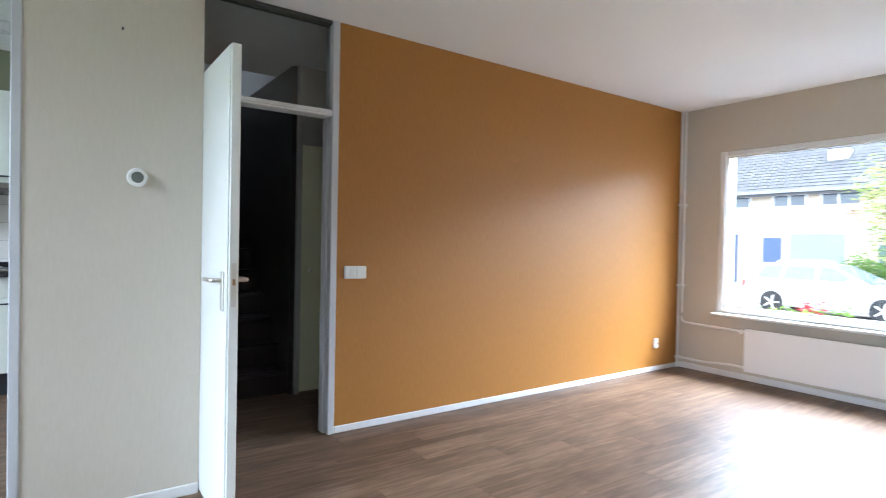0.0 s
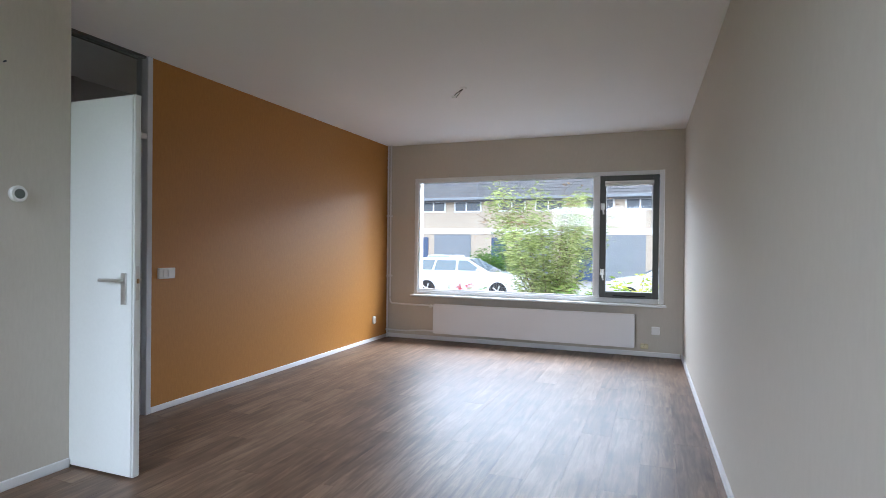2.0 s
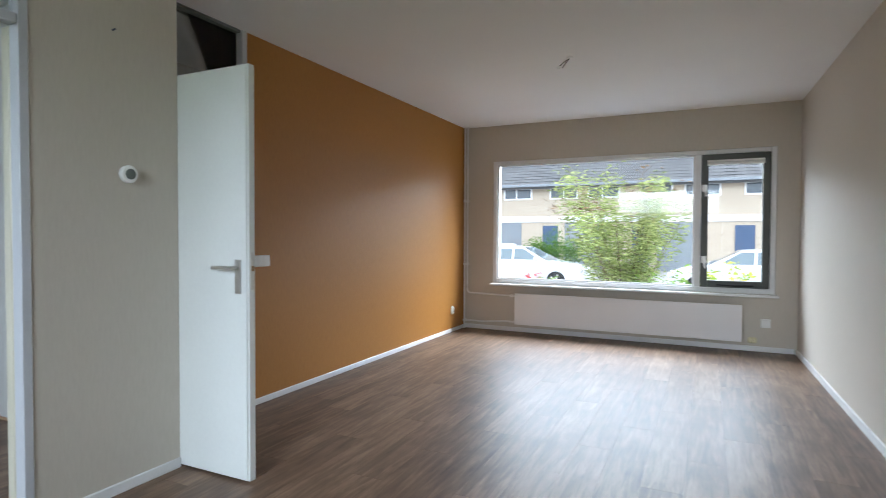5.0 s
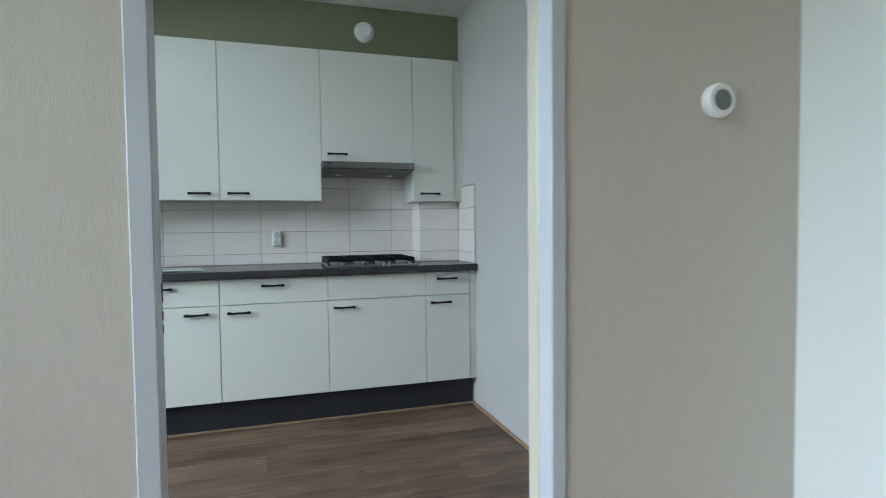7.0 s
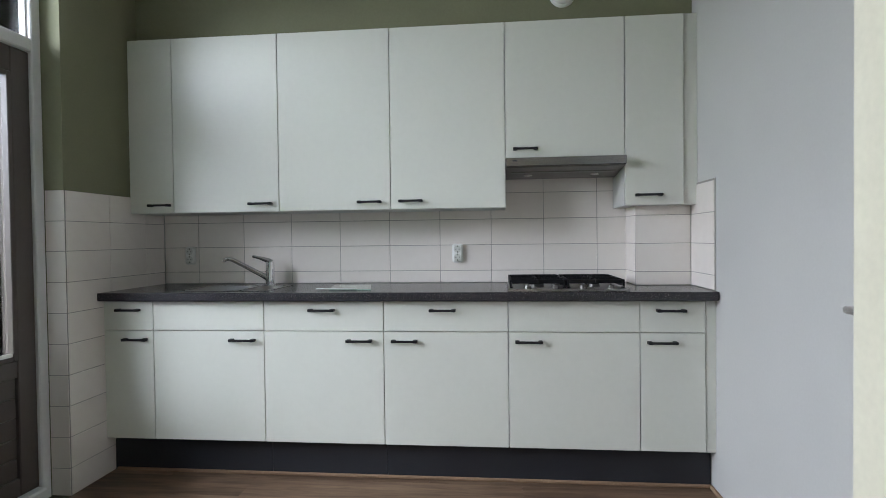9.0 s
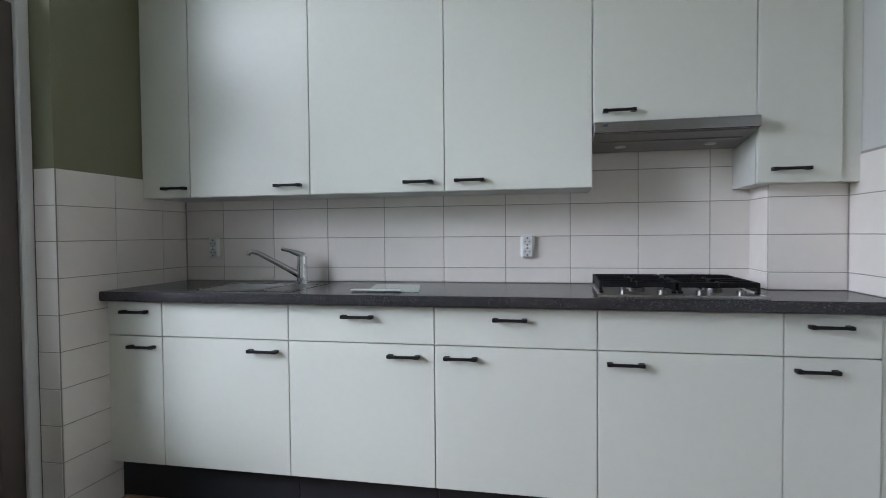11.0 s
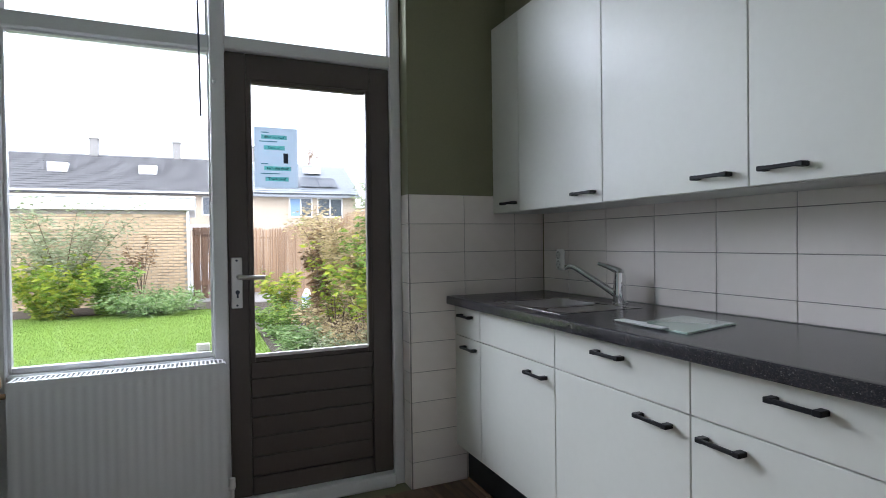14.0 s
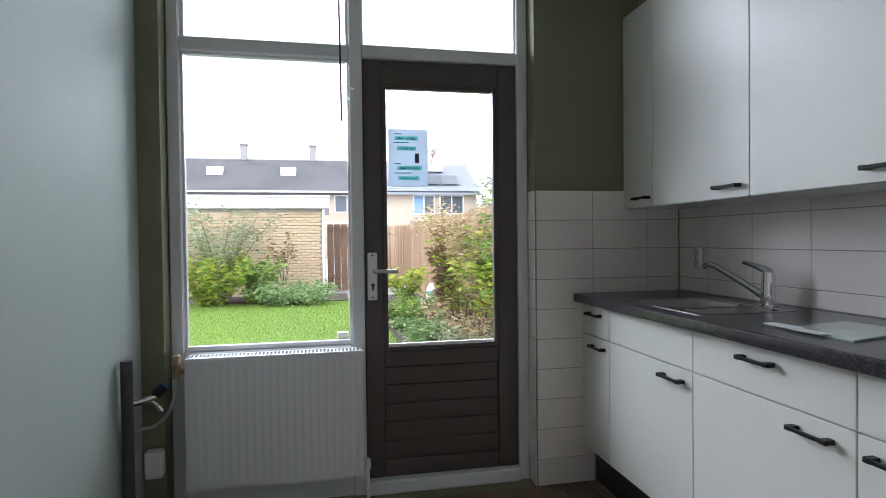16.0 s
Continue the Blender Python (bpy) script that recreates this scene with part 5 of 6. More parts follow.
def shrub(name, label, base, height, spread, mat, count, size, stems=7, long=2.0, lumps=9, low=0.15, category="shrub", flare=0.35):
    """A shrub: bent stems from one foot, leaves in lumps along them."""
    b = Vector(base)
    s = thing(name, label, category, base)
    wood, crown = bmesh.new(), bmesh.new()
    for k in range(stems):
        a = 6.283 * k / stems + rng.uniform(-0.3, 0.3)
        out = spread * rng.uniform(0.35, 0.95)
        top = b + Vector((math.cos(a) * out, math.sin(a) * out, height * rng.uniform(0.65, 1.0)))
        mid = b + Vector((math.cos(a) * out * flare, math.sin(a) * out * flare, height * 0.5))
        pts = bend(b + Vector((rng.uniform(-.05, .05), rng.uniform(-.05, .05), 0)), mid, top, 6)
        r0 = (0.004 + 0.005 * height) * (0.55 if flare > 0.5 else 1.0)
        tube(wood, pts, [r0 * (1 - 0.13 * i) for i in range(7)], seg=5)
        for i in range(lumps):
            f = low + (1 - low) * (i + rng.random()) / lumps
            p = pts[min(5, int(f * 6))].lerp(pts[min(6, int(f * 6) + 1)], (f * 6) % 1)
            rr = spread * 0.25 * rng.uniform(0.6, 1.2)
            leaves(crown, p, (rr, rr, rr * 0.9), max(3, count // (stems * lumps)), size, long=long, shell=0.2)
            side = p + Vector((rng.uniform(-1, 1), rng.uniform(-1, 1), rng.uniform(0, 0.7))) * rr
            tube(wood, [p, p.lerp(side, 0.6), side], [r0 * 0.35, r0 * 0.25, r0 * 0.12], seg=4)
    part("stems", wood, "twig", s)
    part("foliage", crown, mat, s, smooth=False)
    return s


# garden
shrub("garden_shrub", "loose grey-green shrub before the brick shed", (-13.4, -1.7, -0.04), 2.05, 1.3, "leaf_grey", 4600, 0.042, stems=12, long=2.4)
shrub("garden_shrub", "low shrub with large yellow-green leaves", (-12.9, -1.75, -0.04), 1.0, 0.95, "leaf_lime", 1900, 0.085, stems=11, long=1.5, low=0.02, flare=0.6)
shrub("garden_shrub", "green leafy shrub beside the lawn", (-13.0, -0.95, -0.04), 1.05, 0.65, "leaf_green", 1500, 0.06, stems=9, low=0.03, flare=0.6)
shrub("ground_cover", "pale green ground cover at the lawn's edge", (-12.8, -0.2, -0.06), 0.42, 0.95, "leaf_mint", 4200, 0.05, stems=18, long=1.3, low=0.1, flare=0.7)
shrub("garden_shrub", "thin seed heads standing before the shed", (-13.8, -0.45, -0.04), 1.5, 0.4, "leaf_rust", 160, 0.05, stems=6, low=0.6)
shrub("climbing_plant", "withered brown climber hanging on the reed fence", (-8.3, 2.0, -0.04), 1.5, 0.34, "leaf_rust", 2000, 0.045, stems=9)
shrub("climbing_plant", "grey-green overgrown climber on the reed fence", (-8.2, 2.3, 0.1), 1.6, 0.7, "leaf_straw", 4200, 0.03, stems=11, low=0.5)
shrub("climbing_plant", "bright green climber on the reed fence", (-5.9, 2.35, -0.04), 1.4, 0.38, "leaf_green", 700, 0.045, stems=7, low=0.5, long=2.2)
shrub("border_plant", "yellowing perennial in the border", (-7.6, 1.98, -0.04), 1.3, 0.35, "leaf_lime", 420, 0.04, stems=6, low=0.35)
shrub("border_plant", "low feathery green border plants", (-9.2, 1.60, -0.05), 0.5, 0.6, "leaf_green", 1800, 0.035, stems=10)
shrub("border_plant", "pale feathery border plant", (-7.4, 1.58, -0.05), 0.42, 0.45, "leaf_mint", 2200, 0.028, stems=10, long=2.6)
shrub("border_plant", "brown faded border plants", (-6.7, 1.95, -0.05), 0.6, 0.45, "leaf_straw", 1600, 0.024, stems=12)
shrub("border_plant", "tangled faded plants at the fence foot", (-7.9, 1.95, -0.05), 0.65, 0.5, "leaf_straw", 1500, 0.03, stems=9)
shrub("border_plant", "yellow-green plants by the far fence", (-11.5, 1.9, -0.05), 0.8, 0.6, "leaf_lime", 800, 0.06, stems=9)

shrub("climbing_plant", "straw-coloured faded climber over the reed fence", (-7.3, 2.2, -0.04), 1.62, 0.6, "leaf_straw", 4200, 0.034, stems=10, low=0.45, flare=0.6)
shrub("climbing_plant", "yellow-green climber over the reed fence", (-6.6, 2.22, -0.04), 1.45, 0.5, "leaf_lime", 800, 0.045, stems=9, low=0.4, flare=0.6)
shrub("climbing_plant", "dense green climber over the reed fence", (-7.0, 2.3, -0.04), 1.55, 0.5, "leaf_green", 800, 0.04, stems=8, low=0.55, flare=0.6)
shrub("border_plant", "grey-green border plants at the terrace", (-6.2, 1.75, -0.05), 0.5, 0.4, "leaf_grey", 1500, 0.026, stems=10)
orn = thing("garden_ornament", "small blue and white garden ornament on a wooden stake", "ornament", (-9.8, 2.05, -0.06))
part("stake", rod(bmesh.new(), (-9.8, 2.05, -0.06), (-9.8, 2.05, 0.27), 0.012), "twig", orn)
bm = bmesh.new()
tube(bm, [(-9.8, 2.05, 0.26), (-9.8, 2.05, 0.32), (-9.8, 2.055, 0.40), (-9.8, 2.06, 0.47), (-9.8, 2.065, 0.54)], [0.05, 0.065, 0.075, 0.06, 0.03], seg=12)
part("body", bm, "fascia", orn, "white glazed body")
bm = bmesh.new()
tube(bm, [(-9.8, 2.053, 0.37), (-9.8, 2.057, 0.43)], [0.078, 0.074], seg=12)
part("band", bm, "curtain", orn, "blue band")

# reed fence: thin canes on rails
fence = thing("reed_fence", "tall brown reed screen fence along the border", "fence", (-10, 2.55, 0))
bm = bmesh.new()
x = -17.0
while x < -4.4:
    w = rng.uniform(0.010, 0.022)
    h = 1.6 + rng.uniform(-0.05, 0.05) + 0.03 * math.sin(x * 2)
    y = 2.55 + rng.uniform(-0.008, 0.008)
    v = [bm.verts.new(p) for p in ((x, y, -0.08), (x + w, y + 0.004, -0.08), (x + w + rng.uniform(-.01, .01), y + 0.004, h), (x + rng.uniform(-.01, .01), y, h))]
    bm.faces.new(v)
    x += w * 0.92
part("canes", bm, "reed", fence, smooth=False)
for z in (0.35, 1.35):
    part("rail", boxes((-17, -4.4, 2.562, 2.60, z, z + 0.06)), "twig", fence)
for k in range(8):
    part("post", boxes((-17 + k * 1.78, -16.92 + k * 1.78, 2.605, 2.68, -0.1, 1.58)), "twig", fence)
single("garden_wall", boxes((-4.4, -4.17, 2.5, 2.7, -0.1, 1.9)), "pale_brick", "brick end of the garden partition", "wall", "structure")

# brick shed with a flat roof
shed = thing("garden_shed", "yellow brick flat-roofed garden shed with white fascia", "shed", (-16.3, -2.4, -0.06))
SX, SYE, SHZ = -14.75, 0.40, 1.95
part("wall", boxes((-18.0, SX - 0.02, -8.0, SYE - 0.02, -0.1, SHZ + 0.22)), "mortar", shed, "pale mortar bed")
BL, BH, J = 0.205, 0.052, 0.011
cols, rows = int(4.6 / (BL + J)), int((SHZ + 0.06) / (BH + J))
shared = mesh_of(boxes((-0.02, 0.006, -BL / 2, BL / 2, -BH / 2, BH / 2), bevel=0.003), "brick", "brick")
rest = bmesh.new()
for r in range(rows):
    for c in range(cols):
        y = SYE - BL / 2 - c * (BL + J) - (BL + J) / 2 * (r % 2)
        z = -0.06 + BH / 2 + r * (BH + J)
        if c < 10 and r < 30:
            piece("brick", shared, shed, (SX - shed.location.x, y - shed.location.y, z - shed.location.z))
        else:
            box(rest, SX - 0.02, SX + 0.006, y - BL / 2, y + BL / 2, z - BH / 2, z + BH / 2)
tagged(part("brickwork", rest, "brick", shed, "yellow bricks in running bond"), kind="stuff")
part("fascia", boxes((-18.1, SX + 0.12, -8.1, SYE + 0.12, SHZ + 0.02, SHZ + 0.28), bevel=0.01), "fascia", shed, "white roof fascia")
part("roof_edge", boxes((-18.12, SX + 0.14, -8.12, SYE + 0.14, SHZ + 0.28, SHZ + 0.32)), "alu", shed, "grey metal roof trim")
part("downpipe", rod(bmesh.new(), (SX + 0.03, SYE - 0.02, -0.06), (SX + 0.03, SYE - 0.02, SHZ), 0.03), "fascia", shed, "white rain pipe")

gate = thing("garden_gate", "weathered brown board gate beside the shed", "gate", (-15.3, 0.85, -0.06))
for k in range(5):
    part("board", boxes((-15.32, -15.29, 0.46 + k * 0.165, 0.615 + k * 0.165, -0.02, 1.62), bevel=0.004), "gate", gate)
for z in (0.3, 1.45):
    part("rail", boxes((-15.28, -15.25, 0.46, 1.28, z, z + 0.09)), "gate", gate)
end_fence = thing("reed_fence", "brown reed screen closing the garden's end", "fence", (-16.8, 2.0, 0))
bm = bmesh.new()
y = 1.25
while y < 2.6:
    w, h = rng.uniform(0.010, 0.022), 1.62 + rng.uniform(-0.05, 0.05)
    bm.faces.new([bm.verts.new(p) for p in ((-16.88, y, -0.08), (-16.876, y + w, -0.08), (-16.876, y + w + rng.uniform(-.01, .01), h), (-16.88, y + rng.uniform(-.01, .01), h))])
    y += w * 0.92
part("canes", bm, "reed", end_fence, smooth=False)
for z in (0.35, 1.35):
    part("rail", boxes((-16.93, -16.89, 1.25, 2.6, z, z + 0.06)), "twig", end_fence)
single("statue", boxes((-9.66, -9.58, 1.86, 1.93, -0.04, 0.34), bevel=0.03), "spec_grey", "small grey garden ornament among the plants", "ornament")


def roof_slope(bm, xa, xb, za, zb, y0, y1, course=0.33, tile=0.3):
    """Roof courses, each overlapping the one below, cut into tiles."""
    n = max(2, int(math.hypot(xb - xa, zb - za) / course))
    m = int((y1 - y0) / tile)
    for i in range(n):
        f0, f1 = i / n, (i + 1) / n
        p0, p1 = (xa + (xb - xa) * f0, za + (zb - za) * f0 + 0.025), (xa + (xb - xa) * f1, za + (zb - za) * f1)
        for j in range(m):
            u, v = y0 + (y1 - y0) * j / m, y0 + (y1 - y0) * (j + 0.94) / m
            h = 0.012
            a = [bm.verts.new(q) for q in ((p0[0], u, p0[1] + h), (p0[0], v, p0[1]), (p1[0], v, p1[1]), (p1[0], u, p1[1] + h))]
            bm.faces.new(a)
    return bm


def deck(xa, xb, za, zb, y0, y1):
    """The boarding under a roof slope."""
    bm = bmesh.new()
    lo, hi = [[bm.verts.new(p) for p in ((xa, y0, za - d), (xa, y1, za - d), (xb, y1, zb - d), (xb, y0, zb - d))] for d in (0.15, 0.0)]
    bm.faces.new(lo)
    bm.faces.new(hi)
    for k in range(4):
        bm.faces.new((lo[k], lo[(k + 1) % 4], hi[(k + 1) % 4], hi[k]))
    return bm


def far_window(house, x, face, ya, yb, za, zb, split=0.5, curtain=False):
    """A framed far window; face: 1 when it looks towards +x."""
    w = part("window", boxes((x, x + face * 0.05, ya, ya + 0.09, za, zb), (x, x + face * 0.05, yb - 0.09, yb, za, zb), (x, x + face * 0.05, ya + 0.09, yb - 0.09, za, za + 0.09),
                             (x, x + face * 0.05, ya + 0.09, yb - 0.09, zb - 0.09, zb), (x, x + face * 0.05, ya + (yb - ya) * split - 0.04, ya + (yb - ya) * split + 0.04, za + 0.09, zb - 0.09)), "fascia", house, "white window frame")
    part("pane", boxes((x, x + face * 0.02, ya + 0.09, yb - 0.09, za + 0.09, zb - 0.09)), "far_glass", w, "dark glass")
    if curtain:
        part("curtain", boxes((x + face * 0.021, x + face * 0.024, ya + 0.1, ya + (yb - ya) * split - 0.05, za + 0.1, zb - 0.1)), "curtain", w, "blue curtain")


# row of houses across the street, one unit each five metres
FX = 29.0
for k in range(-4, 6):
    yc = 8.4 + 5.0 * k
    ya, yb = yc - 2.1, yc + 2.9
    h = thing("terraced_house", "pale beige brick terraced house with a built-in garage", "house", (FX + 4, (ya + yb) / 2, -0.5), "houses across the street")
    part("wall", boxes((FX, FX + 8, ya + 0.001, yb - 0.001, -0.75, 4.15)), "pale_brick", h)
    part("fascia_band", boxes((FX - 0.06, FX, ya + 0.001, yb - 0.001, 1.95, 2.3)), "fascia", h, "white band above the garage")
    g = part("garage_door", boxes((FX - 0.03, FX, yc - 1.2, yc + 1.2, -0.68, 1.92)), "garage_blue" if k in (1, 4) else "garage_grey", h, "dark blue garage door" if k in (1, 4) else "grey ribbed garage door")
    bm = bmesh.new()
    for i in range(16):
        box(bm, FX - 0.045, FX - 0.03, yc - 1.2 + 0.15 * i + 0.02, yc - 1.2 + 0.15 * i + 0.13, -0.48, 1.9)
    part("ribs", bm, "garage_blue" if k in (1, 4) else "garage_grey", g)
    part("front_door", boxes((FX - 0.04, FX, yc + 1.6, yc + 2.5, -0.68, 1.75), bevel=0.01), "garage_blue", h, "dark blue front door")
    far_window(h, FX, -1, yc - 1.85, yc - 0.1, 3.28, 3.98, 0.55)
    far_window(h, FX, -1, yc + 0.45, yc + 2.1, 3.28, 3.98, 0.5)
    rf = part("roof", roof_slope(bmesh.new(), FX - 0.5, FX + 4.3, 4.1, 7.3, ya, yb), "roof", h, "dark tiled roof", smooth=False)
    part("roof_deck", deck(FX - 0.45, FX + 4.3, 4.02, 7.2, ya, yb), "roof", rf)
    part("gutter", boxes((FX - 0.62, FX - 0.45, ya, yb, 4.0, 4.14)), "garage_grey", rf, "grey gutter")
    if k % 2 == 0:
        part("roof_light", boxes((FX + 1.9, FX + 2.7, yc - 0.5, yc + 0.3, 5.75, 6.3)), "fascia", rf, "pale roof light")

# row of houses behind the garden
BX = -46.0
for k in range(-5, 3):
    ya, yb = 0.2 + 5.6 * k, 5.8 + 5.6 * k
    if ya > 4:
        continue
    h = thing("terraced_house", "brick terraced house with a dark tiled roof and chimney", "house", (BX - 4, (ya + yb) / 2, -0.1), "houses behind the garden")
    part("wall", boxes((BX - 8, BX, ya + 0.001, yb - 0.001, -0.2, 5.0)), "pale_brick", h)
    part("fascia_band", boxes((BX, BX + 0.06, ya + 0.001, yb - 0.001, 2.3, 2.7)), "fascia", h, "white band")
    far_window(h, BX, 1, ya + 0.6, ya + 2.6, 3.4, 4.8)
    far_window(h, BX, 1, ya + 3.6, ya + 5.0, 3.4, 4.8, curtain=k % 2 == 0)
    far_window(h, BX, 1, ya + 0.8, ya + 4.2, 0.5, 2.1)
    rf = part("roof", roof_slope(bmesh.new(), BX + 0.5, BX - 4.0, 5.05, 8.1, ya, yb), "roof", h, "dark tiled roof", smooth=False)
    part("roof_deck", deck(BX + 0.45, BX - 4.0, 4.97, 8.0, ya, yb), "roof", rf)
    part("back_slope", roof_slope(bmesh.new(), BX - 8.5, BX - 4.0, 5.05, 8.1, ya, yb, 0.9, 1.4), "roof", rf, smooth=False)
    ch = part("chimney", boxes((BX - 4.4, BX - 3.8, yb - 1.4, yb - 0.85, 7.3, 9.25), bevel=0.02), "paving", rf, "weathered grey-brown chimney")
    part("chimney_cap", boxes((BX - 4.47, BX - 3.73, yb - 1.47, yb - 0.78, 9.251, 9.34)), "paving", ch)
    part("roof_light", boxes((BX - 2.6, BX - 1.6, ya + 2.0, ya + 3.2, 6.45, 7.15)), "fascia", rf, "pale roof light")
    part("gutter", boxes((BX + 0.45, BX + 0.6, ya, yb, 4.95, 5.08)), "fascia", rf, "white gutter")
# a house standing nearer, with solar panels
h = thing("house", "pale house with a grey tiled roof and solar panels", "house", (-40, 6.0, 0))
part("wall", boxes((-46, -38, 3.6, 10.3, -0.2, 4.4)), "pale_brick", h)
far_window(h, -38, 1, 5.9, 7.4, 2.9, 4.2, curtain=True)
far_window(h, -38, 1, 7.7, 9.4, 2.9, 4.2)
rf = part("roof", roof_slope(bmesh.new(), -37.5, -42.0, 4.4, 6.9, 3.4, 10.5), "garage_grey", h, "grey tiled roof", smooth=False)
part("roof_deck", deck(-37.55, -42.0, 4.33, 6.8, 3.4, 10.5), "garage_grey", rf)
for k in range(3):
    bm = bmesh.new()
    ya = 5.4 + k * 1.3
    vs = [bm.verts.new(p) for p in ((-38.2, ya, 4.95), (-38.2, ya + 1.2, 4.95), (-39.6, ya + 1.2, 5.72), (-39.6, ya, 5.72))]
    f = bm.faces.new(vs)
    bmesh.ops.solidify(bm, geom=[f], thickness=0.05)
    part("solar_panel", bm, "solar", rf, "dark solar panel")
part("roof_light", boxes((-40.9, -40.1, 7.3, 8.4, 6.05, 6.45)), "fascia", rf, "pale roof light")


def tree(name, label, base, height, spread, mat, count, size):
    """A tapered trunk with limbs and many small leaves in uneven clumps."""
    b = Vector(base)
    t = thing(name, label, "tree", base)
    wood, crown = bmesh.new(), bmesh.new()
    tube(wood, [b, b + Vector((0.05, 0.1, height * 0.3)), b + Vector((0.1, -0.05, height * 0.75))], [0.22, 0.16, 0.06], seg=8)
    for k in range(14):
        a = k * 2.4
        z = height * (0.35 + 0.55 * rng.random())
        o = spread * rng.uniform(0.3, 1.0) * (1.15 - abs(z / height - 0.55))
        tip = b + Vector((math.cos(a) * o, math.sin(a) * o, z + height * 0.12))
        tube(wood, [b + Vector((0.06, 0, z * 0.75)), (b + Vector((0, 0, z))).lerp(tip, 0.5), tip], [0.08, 0.05, 0.02], seg=5)
        for _ in range(3):
            c = tip + Vector((rng.uniform(-1, 1), rng.uniform(-1, 1), rng.uniform(-0.6, 0.8))) * spread * 0.22
            rr = spread * rng.uniform(0.16, 0.3)
            leaves(crown, c, (rr, rr, rr * 0.8), count // 42, size)
    part("trunk", wood, "twig", t)
    part("crown", crown, mat, t, smooth=False)
    return t


tree("tree", "bare-looking autumn tree behind the far house", (-52, 9.5, -0.1), 9.6, 2.9, "leaf_rust", 3600, 0.09)
tree("tree", "green tree beyond the garden fence", (-36, 12.5, -0.1), 6.2, 2.8, "leaf_grey", 2600, 0.16)
tree("tree", "green tree beyond the garden fence", (-30, 11.6, -0.1), 5.2, 2.2, "leaf_green", 2200, 0.15)
shrub("hedge", "yellow-green shrub behind the fence", (-20.0, 4.3, -0.1), 2.2, 1.0, "leaf_lime", 900, 0.09)

# front garden and street
shrub("front_shrub", "tall loose butterfly bush before the street window", (7.6, -1.5, -0.4), 2.85, 1.2, "leaf_bush", 9000, 0.04, stems=18, long=2.7, lumps=14, low=0.26, flare=0.75)
shrub("front_shrub", "dry seed heads of the butterfly bush", (7.7, -1.5, -0.4), 2.95, 1.5, "leaf_rust", 150, 0.04, stems=9, long=2.6, low=0.75, flare=0.8)
shrub("low_shrub", "low green shrub under the casement", (6.6, -3.1, -0.32), 1.15, 0.6, "leaf_lime", 700, 0.06, stems=9)
shrub("low_shrub", "low green plants before the window", (7.0, -2.2, -0.35), 0.95, 0.6, "leaf_green", 800, 0.05, stems=9)
shrub("low_shrub", "low green plants before the window", (7.0, 0.1, -0.35), 0.8, 0.6, "leaf_green", 600, 0.05, stems=9)
shrub("flowering_plant", "small plant with red flowers in the front garden", (7.3, 0.12, -0.36), 1.05, 0.25, "petal", 26, 0.03, stems=8, low=0.75)
hedge = thing("hedge", "rounded clipped green hedge across the street", "hedge", (20.5, 3.0, -0.5))
bm = bmesh.new()
for _ in range(34):
    a, f = rng.uniform(0, 6.28), rng.random() ** 0.5
    leaves(bm, (20.5 + math.cos(a) * 0.9 * f, 3.0 + math.sin(a) * 1.15 * f, 0.2 + 0.95 * rng.random() * (1 - f * 0.45)), (0.5, 0.5, 0.45), 110, 0.07, long=1.5)
part("foliage", bm, "leaf_hedge", hedge, smooth=False)
part("stems", tube(bmesh.new(), [(20.5, 3.0, -0.5), (20.5, 3.05, 0.2)], 0.08), "twig", hedge)


